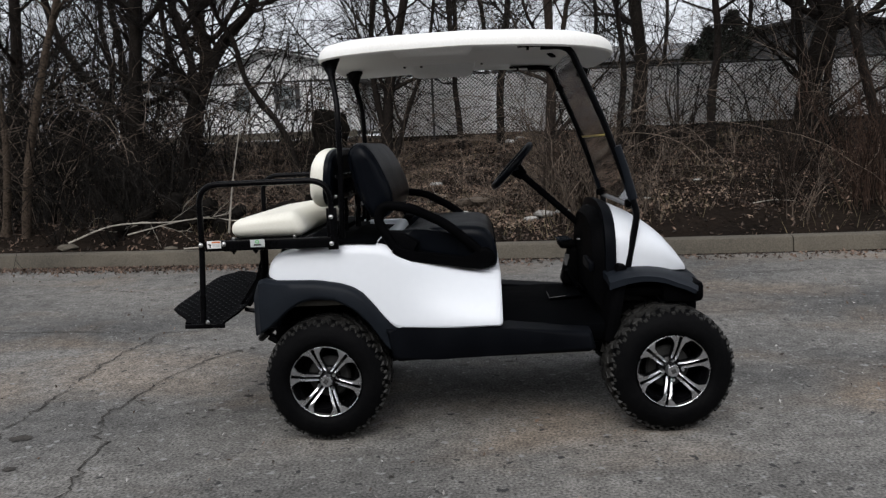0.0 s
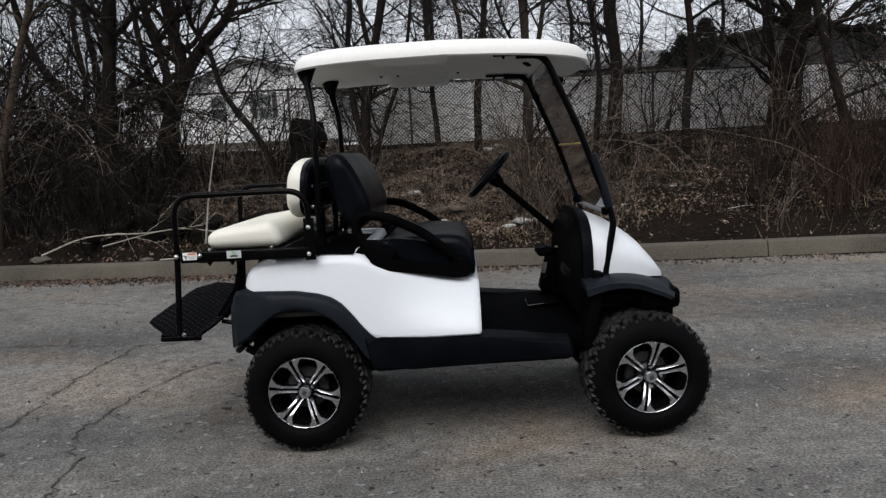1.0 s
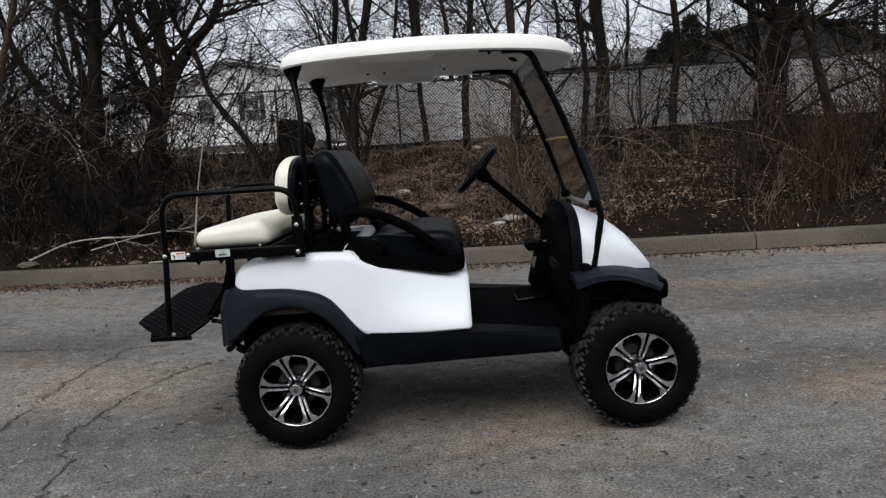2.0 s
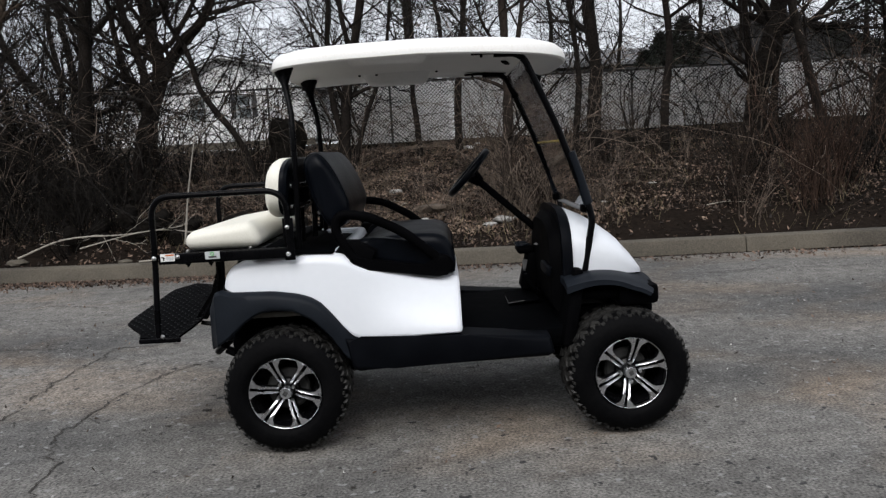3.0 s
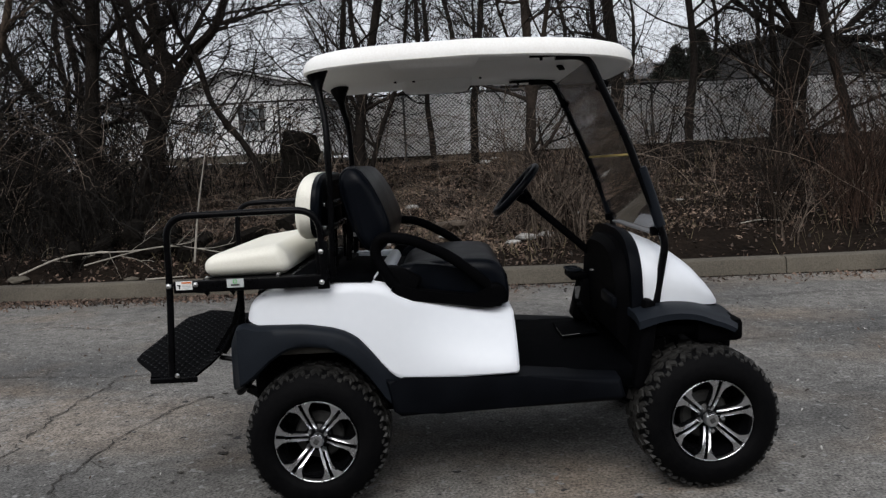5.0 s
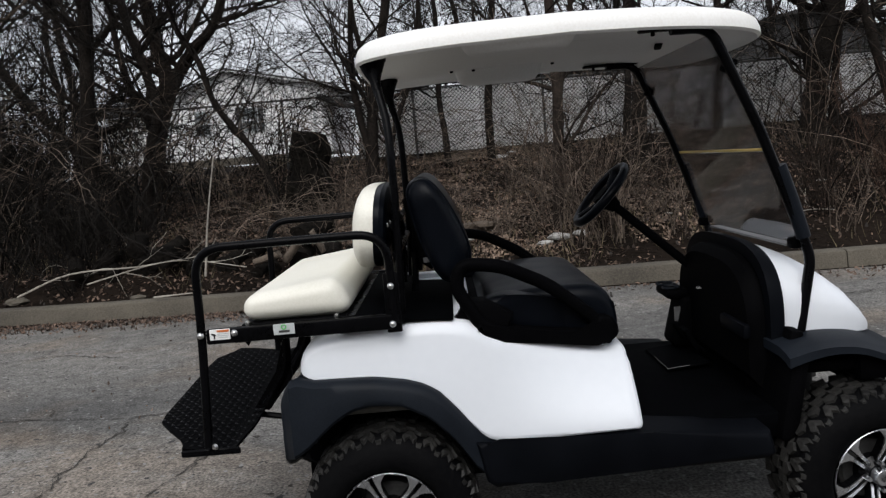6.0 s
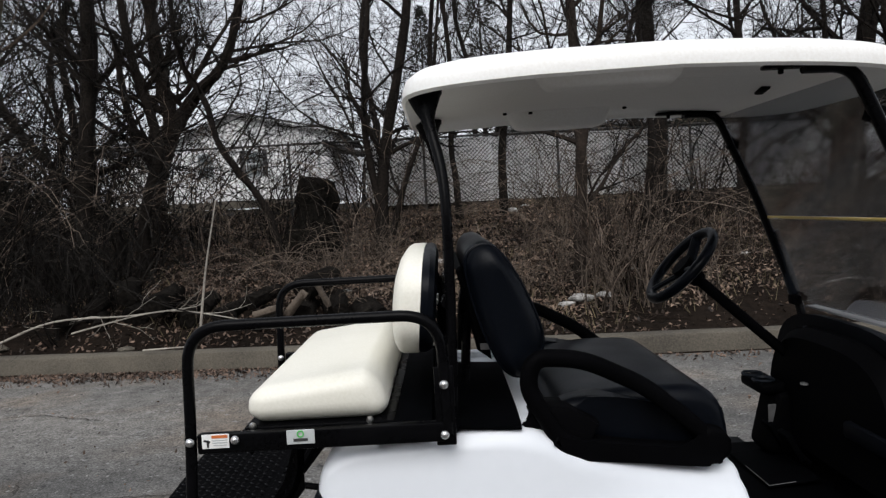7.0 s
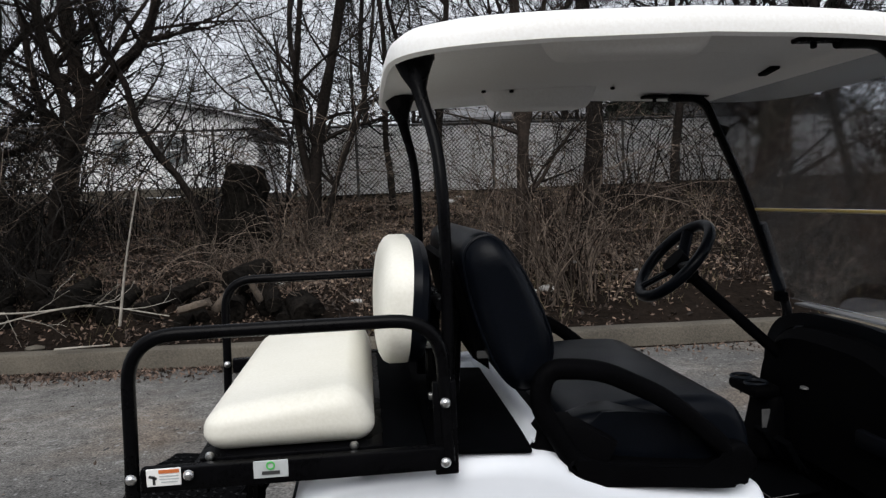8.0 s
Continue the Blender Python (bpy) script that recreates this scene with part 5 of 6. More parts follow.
def bush(seed, stems, h, spread, twigs, mat="twig_brown", tone="brown"):
    w = Wood(seed)
    for _ in range(stems):
        a = w.r.uniform(0, 6.28)
        b = Vector((math.cos(a), math.sin(a), 0)) * w.r.uniform(0, 0.22)
        d = Vector((math.cos(a) * spread, math.sin(a) * spread, 1)) + Vector((w.r.gauss(0, 0.15), w.r.gauss(0, 0.15), 0))
        w.limb(b, d, h * w.r.uniform(0.5, 1.1), w.r.uniform(0.006, 0.015), 1, 3, (0, twigs, 1, 0), 0.35)
    return w.thing("bush", "leafless tangled " + tone + " bush on the bank", "bush", "leafless bushes on the bank", mat, mat)


def reeds(seed, stems, h, mat, tone):
    """A clump of long slender stems, nearly upright, that fork once or twice."""
    w = Wood(seed)
    R = w.r
    for _ in range(stems):
        a = R.uniform(0, 6.28)
        p = Vector((math.cos(a), math.sin(a), 0)) * R.uniform(0, 0.34)
        d = Vector((math.cos(a) * 0.16 + R.gauss(0, 0.1), math.sin(a) * 0.16 + R.gauss(0, 0.1), 1)).normalized()
        L, m, r = h * R.uniform(0.45, 1.15), 8, R.uniform(0.005, 0.013)
        pts = [p.copy()]
        for _k in range(m):
            d = (d + Vector((R.gauss(0, 0.17), R.gauss(0, 0.17), 0.03))).normalized()
            p = p + d * (L / m)
            pts.append(p.copy())
        tube_data(pts, [r * (1 - 0.65 * k / m) for k in range(m + 1)], 4, w.V, w.F)
        for _k in range(R.choice((1, 2, 3))):
            q = R.randrange(2, m)
            w.limb(pts[q], (pts[q] - pts[q - 1]).normalized() + Vector((R.gauss(0, 0.45), R.gauss(0, 0.45), 0.2)), L * R.uniform(0.2, 0.45), r * 0.6, 2, 3, (0, 0, 1, 0), 0.3)
    return w.thing("bush", "leafless upright " + tone + " shoots on the bank", "bush", "leafless bushes on the bank", mat, mat)


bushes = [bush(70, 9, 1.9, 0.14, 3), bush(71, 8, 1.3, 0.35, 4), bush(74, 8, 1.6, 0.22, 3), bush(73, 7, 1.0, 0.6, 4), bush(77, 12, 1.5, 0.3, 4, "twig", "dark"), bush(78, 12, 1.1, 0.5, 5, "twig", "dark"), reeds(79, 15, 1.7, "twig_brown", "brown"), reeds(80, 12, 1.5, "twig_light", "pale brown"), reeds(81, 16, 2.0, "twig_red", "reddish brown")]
rb = random.Random(9)
BROWN, LOW, DARK, SHOOT, PALE, RED = (0, 2), (1, 3), (4, 5), (6,), (7,), (8,)
places = [(0, 3.2, 3.0, 0.7), (1, 1.9, 2.2, 0.8), (2, -2.7, 4.6, 0.7), (3, -0.9, 1.0, 0.6), (4, -6.6, 1.4, 1.0), (5, -5.2, 1.2, 1.0), (6, 3.9, 1.3, 0.9), (7, 1.3, 1.0, 1.0), (8, 5.2, 1.5, 1.0)]


def scatter(kinds, n, x0, x1, d0, d1, s0, s1):
    for _ in range(n):
        places.append((rb.choice(kinds), rb.uniform(x0, x1), rb.uniform(d0, d1), rb.uniform(s0, s1)))


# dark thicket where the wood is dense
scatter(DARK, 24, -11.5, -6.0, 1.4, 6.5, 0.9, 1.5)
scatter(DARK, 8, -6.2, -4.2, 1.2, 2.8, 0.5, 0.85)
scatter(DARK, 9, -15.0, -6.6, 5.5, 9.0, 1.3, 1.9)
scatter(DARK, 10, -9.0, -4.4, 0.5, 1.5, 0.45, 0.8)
scatter(BROWN, 6, -9.0, -4.4, 0.9, 3.0, 0.5, 0.8)
# the open middle: low scrub and two clumps of pale shoots
scatter(LOW, 12, -3.0, 2.4, 0.5, 5.6, 0.35, 0.7)
scatter(PALE, 8, -2.6, 2.4, 0.6, 5.2, 0.4, 0.75)
scatter(PALE, 3, 0.75, 1.55, 0.75, 1.5, 0.85, 1.1)
scatter(SHOOT, 2, 0.8, 1.7, 1.0, 1.8, 0.8, 1.0)
# the other flank: brown and reddish shoots in clumps over the leaves
scatter(SHOOT, 10, 2.3, 8.8, 0.5, 3.4, 0.45, 0.8)
scatter(PALE, 4, 2.0, 5.5, 0.5, 4.0, 0.4, 0.75)
scatter(DARK, 9, 5.4, 9.5, 0.6, 2.4, 0.4, 0.7)
scatter(RED, 6, 3.6, 8.8, 0.7, 2.8, 0.5, 0.8)
scatter(LOW, 14, 2.0, 9.0, 0.5, 5.0, 0.35, 0.65)
scatter(RED, 5, 4.3, 5.1, 0.8, 1.5, 0.75, 1.0)
scatter(DARK, 9, 5.6, 9.5, 3.0, 6.0, 0.6, 1.0)
for k, (kind, x, d, size) in enumerate(places):
    y = kerb_y(x) + d
    m = pose(x, y, bank_z(x, y) - 0.03, rb.gauss(0, 5), rb.gauss(0, 5), rb.uniform(0, 360)) @ Matrix.Scale(size, 4)
    if k < 9:
        bushes[k].matrix_basis = m
    else:
        copy_thing(bushes[kind], m)


def brush(seed, stems, h, spread, bark, label):
    """Tall arching stems with many fine twigs."""
    w = Wood(seed)
    for _ in range(stems):
        a = w.r.uniform(0, 6.28)
        b = Vector((math.cos(a), math.sin(a), 0)) * w.r.uniform(0, 0.35)
        d = Vector((math.cos(a) * spread, math.sin(a) * spread, 1))
        w.limb(b, d, h * w.r.uniform(0.6, 1.1), w.r.uniform(0.012, 0.026), 1, 3, (0, 7, 3, 0), 0.4)
    return w.thing("bush", label, "bush", "tall brush among the trees", bark, bark)


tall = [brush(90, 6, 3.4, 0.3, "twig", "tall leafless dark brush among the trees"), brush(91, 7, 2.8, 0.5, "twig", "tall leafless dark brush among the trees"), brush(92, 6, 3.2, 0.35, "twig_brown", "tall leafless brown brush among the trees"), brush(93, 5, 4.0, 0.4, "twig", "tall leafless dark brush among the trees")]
rt = random.Random(17)
spots = [(rt.uniform(-10.5, -6.1), rt.uniform(6.6, 10.5)) for _ in range(7)] + [(rt.uniform(-4.4, -1.8), rt.uniform(7.6, 11)) for _ in range(2)] + [(rt.uniform(-1.8, 0.2), rt.uniform(8.6, 11))] + [(rt.uniform(5.6, 8.5), rt.uniform(7.6, 10)) for _ in range(3)]
for k, (x, y) in enumerate(spots):
    m = pose(x, y, bank_z(x, y) - 0.05, rt.gauss(0, 6), rt.gauss(0, 6), rt.uniform(0, 360)) @ Matrix.Scale(rt.uniform(0.7, 1.15), 4)
    if k < 4:
        tall[k].matrix_basis = m
    else:
        copy_thing(tall[rt.choice((0, 1, 2, 3)) if x < 0 else rt.choice((0, 2, 2, 3))], m)


# arching canes and hanging vines: long thin curves that wander as they go
def canes(seed, n, L, lift, sag, label, mat, r=0.004, root=0.3, twigs=1):
    w = Wood(seed)
    R = w.r
    for _ in range(n):
        a = R.uniform(0, 6.28)
        p = Vector((math.cos(a), math.sin(a), 0)) * R.uniform(0, root)
        d = Vector((math.cos(a) * R.uniform(0.2, 0.9), math.sin(a) * R.uniform(0.2, 0.9), lift)).normalized()
        length = L * R.uniform(0.5, 1.2)
        m = 14
        pts = [p.copy()]
        curl = Vector((R.gauss(0, 0.12), R.gauss(0, 0.12), 0))
        for k in range(m):
            d = (d + curl + Vector((R.gauss(0, 0.13), R.gauss(0, 0.13), R.gauss(0, 0.10) - sag * (k / m)))).normalized()
            p = p + d * (length / m)
            p.z = max(p.z, 0.03)
            pts.append(p.copy())
        rad = [r * R.uniform(0.7, 1.4) * (1 - 0.6 * k / m) for k in range(m + 1)]
        tube_data(pts, rad, 3, w.V, w.F)
        for _ in range(twigs):
            i = R.randrange(3, m)
            w.limb(pts[i], (pts[i] - pts[i - 1]).normalized() + Vector((R.gauss(0, 0.7), R.gauss(0, 0.7), R.gauss(0, 0.6))), length * R.uniform(0.12, 0.3), r * 0.6, 2, 3, (0, 0, 2, 0), 0.6)
    base = thing("bush", label, "bush", "arching canes among the trees")
    part("cane", raw(w.V, w.F), mat, base, smooth=False)
    tagged(part("crown", raw(w.v, w.f), mat, base, "fine bare twigs", smooth=False), kind="stuff")
    return base


LIGHT, DARKC, VINE = "pale brown arching bramble canes without leaves", "dark arching bramble canes without leaves", "grey wandering vines hanging in the trees"
cane_kinds = [canes(110, 26, 1.5, 1.3, 0.42, LIGHT, "twig_light"), canes(111, 30, 2.2, 1.8, 0.36, DARKC, "twig", 0.006), canes(112, 24, 3.6, 2.6, 0.30, VINE, "twig_light", 0.006, 0.5, 4), canes(113, 22, 4.4, 3.2, 0.26, VINE, "twig", 0.008, 0.5, 4), canes(114, 20, 1.0, 1.0, 0.5, LIGHT, "twig_light", 0.0032)]
rc = random.Random(23)
cane_spots = [(0, -2.2, 6.6), (1, -5.6, 6.3), (2, -6.2, 8.4), (3, -5.0, 8.2), (4, 0.3, 6.2), (0, -1.7, 7.6), (0, -2.9, 7.3), (0, -1.3, 6.7), (4, -2.1, 6.0), (2, -1.7, 8.3), (2, -3.9, 8.4), (3, -6.8, 7.8), (1, -4.6, 6.4), (3, -3.2, 9.0), (0, 1.1, 7.7), (4, 1.3, 6.4), (2, 2.1, 8.2), (2, 5.3, 9.0), (1, 4.6, 7.2), (1, 6.4, 6.9), (0, 2.6, 7.0), (4, -0.6, 7.0), (4, 2.0, 6.2), (0, -3.6, 6.3), (0, -2.5, 6.9), (4, -2.3, 7.2), (0, -2.0, 7.4), (2, 7.4, 8.6)]
cane_spots += [(2, -6.5, 6.7), (2, -7.7, 7.2), (3, -4.7, 9.6), (3, -3.6, 9.8), (1, 2.9, 8.6), (3, 3.6, 9.8), (2, 0.9, 8.8), (2, 1.1, 6.5), (0, 0.7, 6.1), (3, 5.0, 10.2)]
cane_spots += [(rc.choice((2, 3)), rc.uniform(-9, -4.6), rc.uniform(7.4, 10.5)) for _ in range(6)]
for k, (kind, x, y) in enumerate(cane_spots):
    m = pose(x, y, bank_z(x, y) - 0.02, 0, 0, rc.uniform(0, 360)) @ Matrix.Scale(rc.uniform(0.85, 1.15), 4)
    if k < 5:
        cane_kinds[kind].matrix_basis = m
    else:
        copy_thing(cane_kinds[kind], m)


# ---- stump, logs, sticks and stones on the bank ----
def log(name, a, b, r, label, seed, mat="log", cat="log", ends="cutwood", flare=0.0, jag=0.0):
    R = random.Random(seed)
    a, b = Vector(a), Vector(b)
    n = 9
    path = [a.lerp(b, k / n) for k in range(n + 1)]
    d = (b - a).normalized()
    side = d.cross(Vector((0.3, 0.2, 1))).normalized()
    up = d.cross(side)
    secs = []
    for k, p in enumerate(path):
        rr2 = r * (1 + 0.08 * R.uniform(-1, 1)) * (0.96 if k in (0, n) else 1) * (1 + flare * (1 - k / n) ** 2)
        secs.append([p + side * (math.cos(t) * rr2 * (1 + 0.26 * noise.noise((math.cos(t) * 2, math.sin(t) * 2, k * 0.3 + seed)) + 0.10 * noise.noise((math.cos(t) * 6, math.sin(t) * 6, k * 0.9 + seed)))) + up * (math.sin(t) * rr2 * (1 + 0.22 * noise.noise((math.sin(t) * 2, math.cos(t) * 2, k * 0.3 + seed)))) for t in [2 * math.pi * q / 16 for q in range(16)]])
    for q in range(16):
        for back, share in ((1, 1.0), (2, 0.5)):
            secs[-back][q] = secs[-back][q] + d * (jag * share * noise.noise((q * 0.9, seed, 2.0)))
    base = thing(name, label, cat, "logs on the bank" if cat == "log" else "")
    part("bark", loft(secs), mat, base)
    if ends:
        e = [[p + (p - path[-1]) * -0.12 + d * 0.006 for p in secs[-1]], [path[-1] + (p - path[-1]) * 0.3 + d * 0.004 for p in secs[-1]]]
        part("cut_face", loft(e, caps=True), ends, base)
    return base


sz = bank_z(-2.45, 8.0)
log("tree_stump", (-2.53, 8.0, sz - 0.1), (-2.46, 8.0, 2.0), 0.28, "thick dark weathered tree stump on the bank", 3, mat="log", cat="stump", ends="", flare=0.5, jag=0.16)
log("log", (-2.95, 7.9, sz - 0.05), (-2.68, 7.85, sz + 0.42), 0.16, "broken dark stump piece leaning on the stump", 5, ends="log", flare=0.3)
rl = random.Random(4)
for k in range(22):
    x = -4.9 + k * 0.17 + rl.uniform(-0.1, 0.1)
    y = kerb_y(x) + rl.uniform(0.55, 0.95)
    r = rl.uniform(0.06, 0.13)
    z = bank_z(x, y) + r * (0.8 if k % 3 else 2.3)
    L = rl.uniform(0.3, 0.7)
    yaw = rl.uniform(-0.5, 0.5)
    log("log", (x + math.sin(yaw) * L, y + L * math.cos(yaw), z + 0.08), (x, y, z), r, "dark rotting log in a pile on the bank", 20 + k, ends="log")


for a, b, r, seed in (((-2.42, 5.35, 0.50), (-2.22, 5.28, 0.72), 0.045, 61), ((-2.75, 5.3, 0.52), (-2.45, 5.22, 0.60), 0.04, 62), ((-2.0, 5.5, 0.55), (-2.1, 5.42, 0.80), 0.035, 63)):
    log("log", a, b, r, "broken pale splintered wood on the log pile", seed, mat="cutwood", ends="", jag=0.08)


def stick(label, pts, r, mat="twig_pale", fork=0, seed=1):
    w = Wood(seed)
    path = smooth_path(pts, 5)
    tube_data(path, [r * (1 - 0.6 * i / len(path)) for i in range(len(path))], 6, w.V, w.F)
    for _ in range(fork):
        i = w.r.randrange(len(path) // 3, len(path) - 2)
        w.limb(path[i], (path[i + 1] - path[i]).normalized() + Vector((w.r.gauss(0, 0.5), w.r.gauss(0, 0.4), w.r.gauss(0.1, 0.3))), 0.45, r * 0.45, 2, 3, (0, 0, 2, 0))
    base = thing("branch", label, "branch")
    part("stem", raw(w.V, w.F), mat, base)
    if w.v:
        tagged(part("side_twig", raw(w.v, w.f), mat, base, smooth=False), kind="stuff")


stick("pale thin stick leaning upright out of the bank", [(-3.22, 4.98, 0.45), (-3.1, 4.9, 1.05), (-2.93, 4.82, 1.73)], 0.014)
stick("long pale fallen branch lying along the bank", [(-5.45, 5.25, 0.36), (-4.86, 5.3, 0.56), (-4.1, 5.3, 0.58), (-3.5, 5.2, 0.62), (-2.8, 5.1, 0.50)], 0.013, fork=3, seed=2)
stick("pale fallen branch lying along the bank", [(-4.6, 5.15, 0.45), (-3.9, 5.15, 0.60), (-3.3, 5.15, 0.66)], 0.010, fork=3, seed=3)
stick("short pale stick lying on the kerb", [(-3.8, 4.95, 0.27), (-3.3, 4.92, 0.29)], 0.012)
stick("thin branch slanting over the logs", [(-4.2, 5.25, 0.95), (-3.6, 5.15, 0.68), (-2.7, 5.1, 0.42)], 0.010, "twig", 2, 5)
for k in range(14):
    x0 = rl.uniform(-5, 5)
    y0 = kerb_y(x0) + rl.uniform(0.35, 3)
    dx, dy = rl.uniform(-0.6, 0.6), rl.uniform(-0.3, 0.3)
    stick("fallen twig lying among leaves", [(x0, y0, bank_z(x0, y0) + 0.03), (x0 + dx / 2, y0 + dy / 2, bank_z(x0 + dx / 2, y0 + dy / 2) + 0.06), (x0 + dx, y0 + dy, bank_z(x0 + dx, y0 + dy) + 0.04)], 0.008, rl.choice(("twig_pale", "twig", "twig_brown")), 2, 40 + k)


def stone(x, y, s, seed, label="pale broken stone on the bank", mat="stone"):
    bm = bmesh.new()
    bmesh.ops.create_icosphere(bm, subdivisions=2, radius=1)
    for v in bm.verts:
        n = 1 + 0.35 * noise.noise(v.co * 1.3 + Vector((seed, seed * 2, 0)))
        v.co = Vector((v.co.x * s[0], v.co.y * s[1], v.co.z * s[2])) * n
    ob = obj("stone", bm, mat, smooth=False)
    ob.location = (x, y, bank_z(x, y) + s[2] * 0.35)
    tagged(ob, label, "stone", "stones on the bank")


for k, (x, y, a) in enumerate(((0.58, 5.62, 0.10), (0.76, 5.70, 0.15), (1.0, 5.64, 0.11), (0.53, 10.5, 0.14), (0.72, 10.6, 0.09), (-0.75, 7.4, 0.11), (-1.04, 5.8, 0.07), (3.1, 7.0, 0.06), (2.2, 6.2, 0.05), (1.6, 6.6, 0.06), (-0.3, 6.0, 0.07), (-4.1, 5.25, 0.09), (-5.6, 5.5, 0.15), (4.4, 6.8, 0.06), (-1.9, 6.4, 0.06))):
    stone(x, y, (a, a * 0.7, a * 0.34), k + 1, *(("weathered grey stone by the kerb", "concrete") if x < -4 else ()))
stone(-0.15, 6.3, (0.26, 0.2, 0.07), 31, "flat brownish stone half buried in leaves", "cutwood")



# ---- fence ----
def fence_y(x):
    return 11.5 + 0.02 * x


def build_fence():
    f = thing("chain_link_fence", "chain link fence with white privacy slats on top of the bank", "fence")
    X0, X1, H = -16.0, 14.0, 1.24

    def base_z(x):
        return 1.62 + 0.004 * x * 0
    xs = [X0 + 2.5 * k for k in range(13)]
    for x in xs:
        part("post", tube([(x, fence_y(x), base_z(x) - 0.3), (x, fence_y(x), base_z(x) + H + 0.06)], 0.024, 8), "fence_wire", f)
    part("top_rail", tube([(X0, fence_y(X0), base_z(X0) + H), (X1, fence_y(X1), base_z(X1) + H)], 0.021, 8), "fence_wire", f, "grey galvanised top rail")
    V, F = [], []
    step = 0.074
    for sg in (1, -1):
        n = int((X1 - X0 + H) / step)
        for k in range(n):
            x = X0 - H + k * step if sg > 0 else X0 + k * step
            a, b = x, x + sg * H
            z0, z1 = 0.0, H
            if sg > 0 and a < X0:
                z0, a = X0 - a, X0
            if sg > 0 and b > X1:
                z1, b = z1 - (b - X1), X1
            if sg < 0 and b < X0:
                z1, b = a - X0, X0
            if sg < 0 and a > X1:
                continue
            if z1 - z0 < 0.05:
                continue
            r = 0.0062 if max(a, b) > -2.2 else 0.0018
            tube_data([(a, fence_y(a) - 0.01 * sg, base_z(a) + z0), (b, fence_y(b) - 0.01 * sg, base_z(b) + z1)], r, 3, V, F)
    tagged(part("mesh", raw(V, F), "fence_wire", f, "grey diamond wire mesh", smooth=False), kind="stuff")
    x = -2.1
    k = 0
    while x < X1 - 0.1:
        w = 2.38
        bm = rbox((x + w / 2, fence_y(x + w / 2) + 0.035, base_z(x) + H / 2 - 0.01), (w, 0.012, H - 0.05), 0.004, 1)
        part("slat_panel", bm, "screen", f, "white slat screen behind the mesh")
        x += w + 0.012
        k += 1
    for x in (-1.2,):
        part("bottom_board", rbox((5.5, fence_y(5.5) + 0.02, base_z(0) - 0.03), (15, 0.05, 0.12), 0.01, 1), "log", f)


build_fence()


# ---- houses ----
def siding_wall(outline, y, wall, course=0.13):
    """Lapped boards, one piece each, clipped to an outline given as left and right edges by height."""
    z = outline[0][0]
    top = outline[-1][0]
    zs, ls, rs = [o[0] for o in outline], [o[1] for o in outline], [o[2] for o in outline]
    while z < top - 0.01:
        z1 = min(z + course, top)
        l0, r0, l1, r1 = table(z, zs, ls), table(z, zs, rs), table(z1, zs, ls), table(z1, zs, rs)
        V = [(l0, y - 0.03, z), (r0, y - 0.03, z), (r1, y, z1), (l1, y, z1), (l0, y + 0.02, z), (r0, y + 0.02, z), (r1, y + 0.02, z1), (l1, y + 0.02, z1)]
        F = [(0, 1, 2, 3), (4, 5, 1, 0), (5, 4, 7, 6), (1, 5, 6, 2), (4, 0, 3, 7), (3, 2, 6, 7)]
        part("siding_board", raw(V, F), "siding", wall, smooth=False)
        z = z1


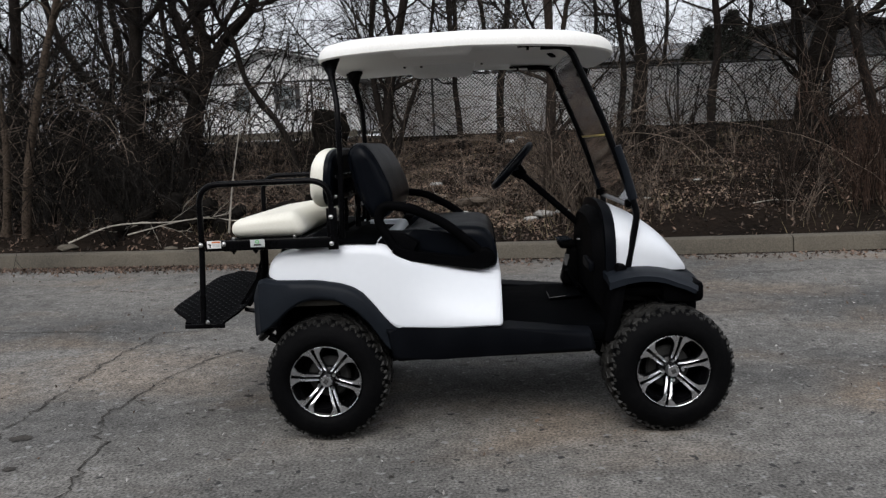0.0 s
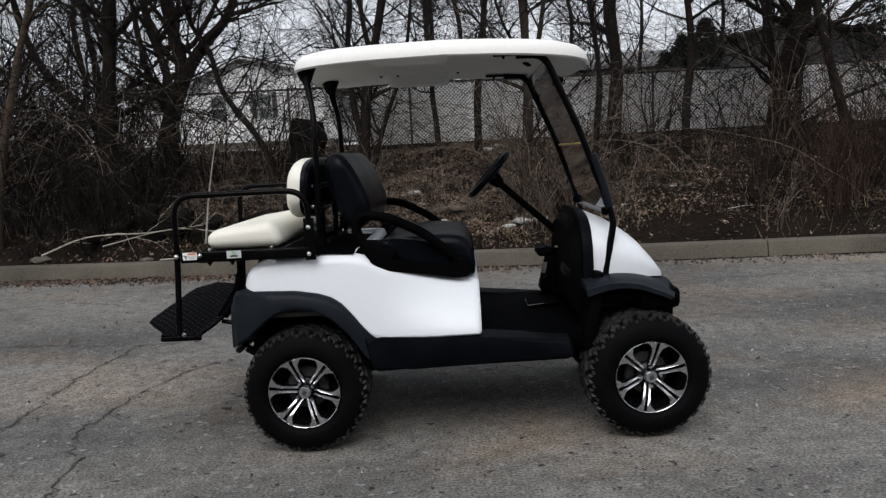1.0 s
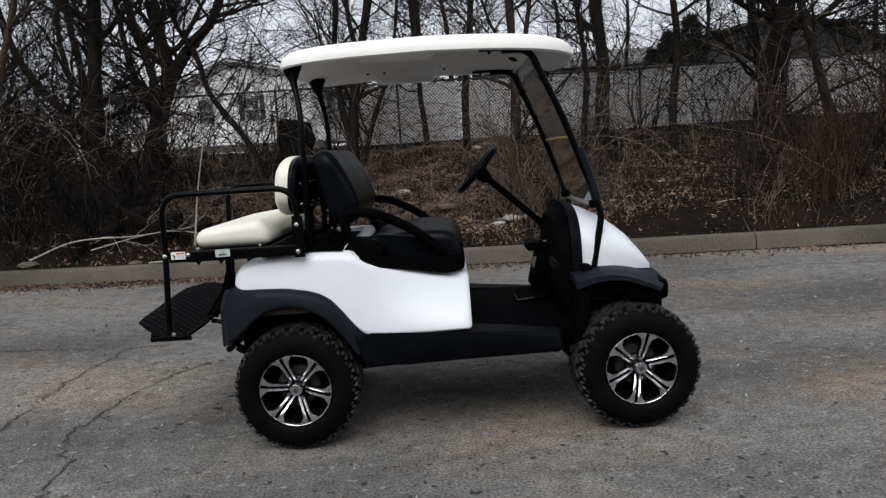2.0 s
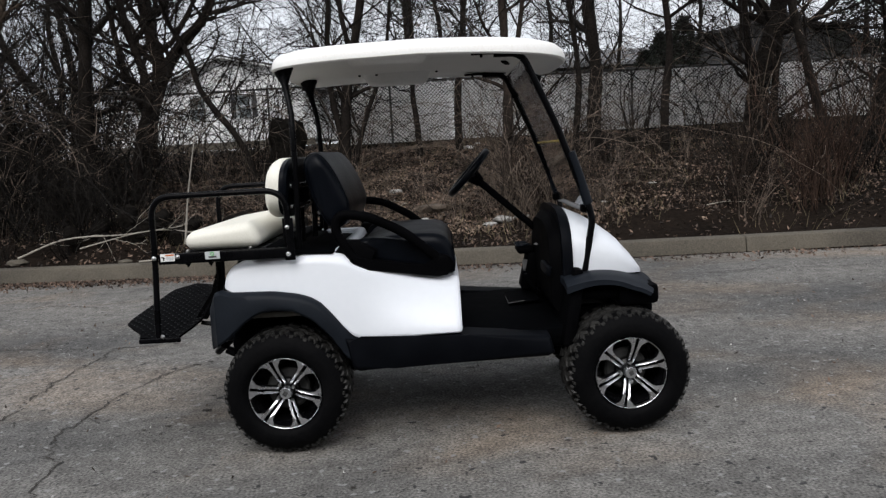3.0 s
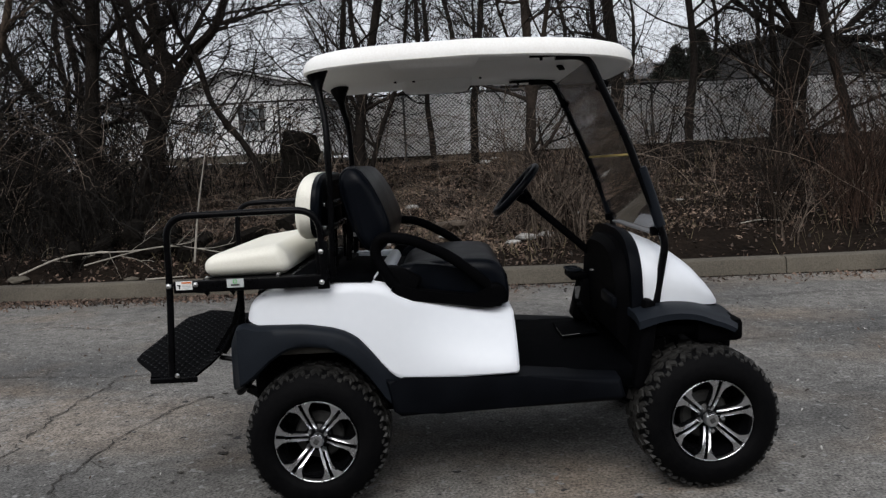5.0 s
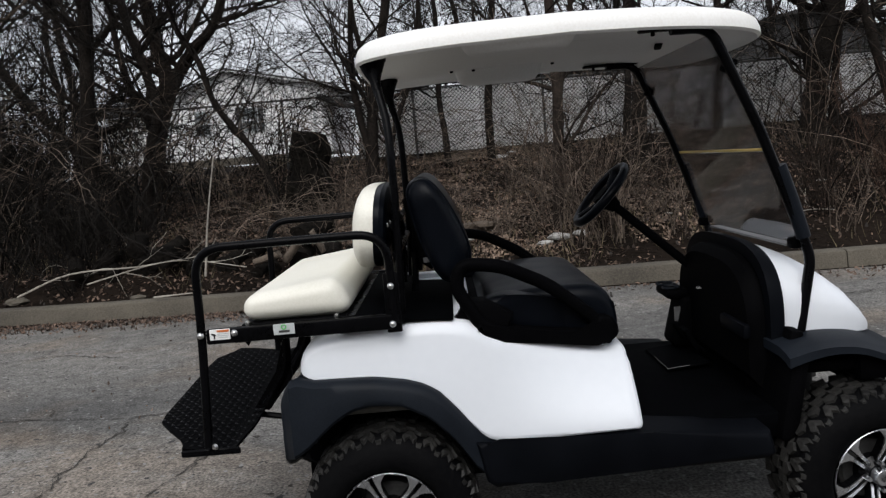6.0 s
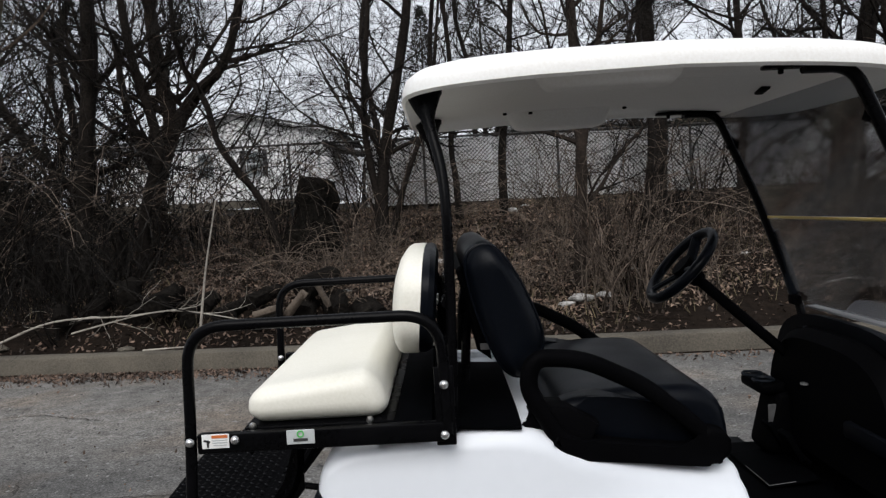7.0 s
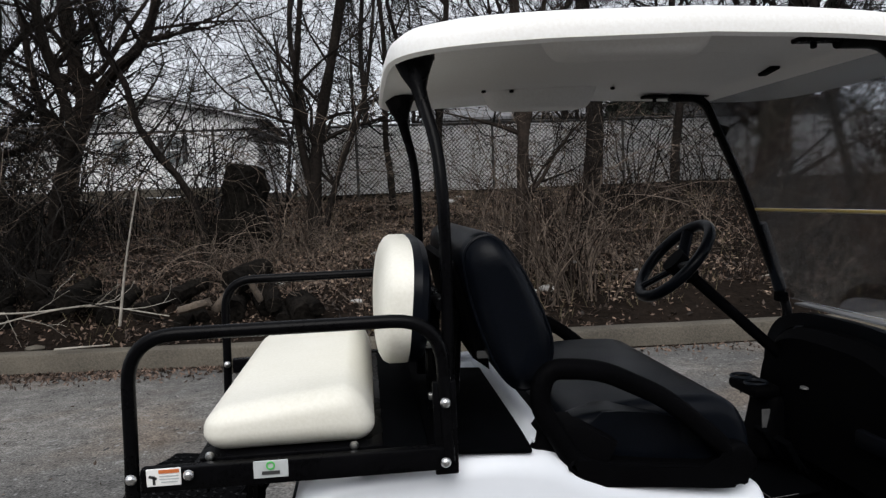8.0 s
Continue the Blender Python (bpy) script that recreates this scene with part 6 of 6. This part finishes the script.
def build_white_house():
    h = thing("house", "white clapboard house with a low gable behind the trees", "house", "houses beyond the fence")
    y, zb = 26.0, 2.2
    L, R, EAVE, PX, PZ, REAVE = -11.0, -4.7, 4.45, -8.5, 5.58, 4.72
    body = slab([(L + 0.02, zb), (R - 0.02, zb), (R - 0.02, REAVE), (PX, PZ - 0.08), (L + 0.02, EAVE)], y + 0.04, y + 8, 0)
    wall = part("wall", body, "siding", h, "white lapped siding", smooth=False)
    siding_wall([(zb, L, R), (EAVE, L, R), (REAVE, L + (PX - L) * (REAVE - EAVE) / (PZ - EAVE), R), (PZ - 0.05, PX - 0.05, PX + 0.05)], y, wall)
    for s in (-1, 1):
        xe = L - 0.3 if s < 0 else R + 0.35
        ze = EAVE - 0.12 if s < 0 else REAVE - 0.06
        d = Vector((xe - PX, 0, ze - PZ))
        nrm = Vector((-d.z, 0, d.x)).normalized() * 0.05 * (1 if s > 0 else -1)
        sec = [[(PX, yy, PZ), (xe, yy, ze), (xe + nrm.x, yy, ze + nrm.z), (PX, yy, PZ + 0.05)] for yy in (y - 0.3, y + 8.2)]
        rf = part("roof", loft(sec), "shingle", h, "dark grey shingle roof", smooth=False)
        part("fascia", loft([[(PX, yy, PZ - 0.02), (xe, yy, ze - 0.02), (xe, yy, ze - 0.07), (PX, yy, PZ - 0.07)] for yy in (y - 0.32, y - 0.28)]), "siding", rf, "white barge board")
    for x0 in (-9.56, -7.72):
        w = part("window", rbox((x0, y - 0.04, 3.62), (0.60, 0.06, 0.95), 0.01, 1), "sticker_grey", h, "dark window in a pale frame")
        part("glass_pane", rbox((x0, y - 0.075, 3.62), (0.52, 0.012, 0.86), 0.003, 1), "pane", w)
        part("meeting_rail", rbox((x0, y - 0.085, 3.62), (0.46, 0.02, 0.05), 0.003, 1), "siding", w)
    for x0 in (-8.14, -7.30):
        part("shutter", rbox((x0, y - 0.05, 3.66), (0.2, 0.04, 0.98), 0.01, 1), "shutter", h, "dark window shutter")
    part("vent_pipe", tube([(-5.6, y + 1, 4.7), (-5.6, y + 1, 5.35)], 0.06, 8), "grey_wall", h)
    part("downpipe", tube([(-5.25, y - 0.06, 2.2), (-5.25, y - 0.06, 4.35)], 0.05, 8), "sticker_grey", h)
    # lower wing
    wing = part("wing", rbox((-12.2, y + 3.5, 3.2), (2.4, 6, 1.9), 0, 1), "siding", h, smooth=False)
    siding_wall([(zb, -13.4, -10.98), (4.15, -13.4, -10.98)], y + 0.4, wing)
    sec = [[(x, y - 0.1, 4.12), (x, y + 3.4, 5.0), (x, y + 3.4, 5.1), (x, y - 0.1, 4.24)] for x in (-13.8, -10.9)]
    part("wing_roof", loft(sec), "shingle", h, "dark grey shingle roof", smooth=False)
    part("foundation", rbox((-9.2, y - 0.02, 2.1), (8.4, 0.1, 0.3), 0.01, 1), "concrete", h)
    # small porch roof at the corner
    part("porch_roof", slab([(-5.0, 4.1), (-3.6, 3.75), (-3.6, 3.85), (-5.0, 4.35)], y - 0.6, y + 2, 0.01, 1), "shingle", h, smooth=False)


def build_dark_house():
    h = thing("house", "dark grey shingled house with a low gable beyond the fence", "house", "houses beyond the fence")
    y = 25.0
    part("gable_wall", slab([(9.3, 2.0), (17.0, 2.0), (17.0, 4.45), (13.2, 5.70), (9.3, 4.9)], y, y + 7, 0.02, 1), "grey_wall", h, smooth=False)
    for pts in ([(8.7, 4.80), (13.2, 5.72), (13.2, 5.85), (8.7, 4.93)], [(13.2, 5.72), (17.6, 4.24), (17.6, 4.37), (13.2, 5.85)]):
        part("roof", slab(pts, y - 0.35, y + 7.3, 0.01, 1), "shingle", h, "dark shingle roof", smooth=False)
    part("long_wall", rbox((5.6, y + 3.5, 3.15), (7.0, 5, 2.7), 0.02, 1), "grey_wall", h, smooth=False)
    part("long_roof", loft([[(x, y + 0.6, 4.45), (x, y + 3.6, 5.30), (x, y + 6.6, 4.45), (x, y + 6.6, 4.35), (x, y + 3.6, 5.18), (x, y + 0.6, 4.35)] for x in (1.8, 9.2)]), "pale_shingle", h, "pale grey shingle roof", smooth=False)
    for xw in (10.6, 14.6):
        w = part("window", rbox((xw, y - 0.01, 3.5), (1.0, 0.06, 0.9), 0.01, 1), "shutter", h, "dark window in the gable wall")
        part("glass_pane", rbox((xw, y - 0.045, 3.5), (0.88, 0.012, 0.78), 0.003, 1), "pane", w)


build_white_house()
build_dark_house()


def evergreen(x, y, h, w, seed):
    """A dark conifer: whorls of drooping sprays with needles as small blades."""
    R = random.Random(seed)
    b = thing("conifer", "dark green bushy evergreen tree", "tree", "evergreens beyond the fence", (x, y, bank_z(x, y)))
    part("trunk", tube([(0, 0, 0), (0, 0, h)], [0.12, 0.01], 8), "bark", b)
    V, F = [], []
    for k in range(1500):
        t = R.random() ** 0.8
        z = h * (0.06 + 0.94 * t)
        rad = w * (1 - t) ** 0.8 * R.uniform(0.35, 1.08) + 0.03
        a = R.uniform(0, 6.28)
        o = Vector((math.cos(a) * rad, math.sin(a) * rad, z - rad * 0.15))
        for _ in range(5):
            d = Vector((math.cos(a), math.sin(a), 0.1)) + Vector((R.gauss(0, 0.6), R.gauss(0, 0.6), R.gauss(0, 0.5)))
            d = d.normalized() * R.uniform(0.08, 0.2)
            s = d.cross(Vector((R.gauss(0, 1), R.gauss(0, 1), 1))).normalized() * 0.02
            st = len(V)
            V += [o - s, o + s, o + d]
            F.append((st, st + 1, st + 2))
    tagged(part("crown", raw(V, F), "needle", b, smooth=False), kind="stuff")


evergreen(5.9, 17.5, 2.1, 0.8, 1)
evergreen(6.5, 18.0, 2.7, 1.0, 2)
evergreen(7.3, 18.4, 3.1, 1.0, 6)
evergreen(1.3, 29, 9.5, 1.9, 4)
evergreen(11.6, 16.5, 4.8, 1.4, 5)
evergreen(-1.2, 31, 8.5, 1.7, 7)

# dry grass tufts on the bank and by the house
rg = random.Random(8)
V, F = [], []
for k in range(9000):
    x, d = rg.uniform(-10, 10), rg.uniform(0.1, 7.3) if k < 6000 else rg.uniform(6.0, 14)
    y = kerb_y(x) + 0.15 + d
    if noise.noise((x * 0.8, y * 0.8, 9)) < 0.05:
        continue
    z = bank_z(x, y)
    a, L = rg.uniform(0, 6.28), rg.uniform(0.08, 0.28)
    dx, dy = math.cos(a) * L * 0.6, math.sin(a) * L * 0.6
    st = len(V)
    V += [(x - 0.004, y, z), (x + 0.004, y, z), (x + dx, y + dy, z + L)]
    F.append((st, st + 1, st + 2))
tagged(obj("dry_grass", raw(V, F), "grass", smooth=False), "dry yellow grass blades scattered on the bank", "grass", kind="stuff")
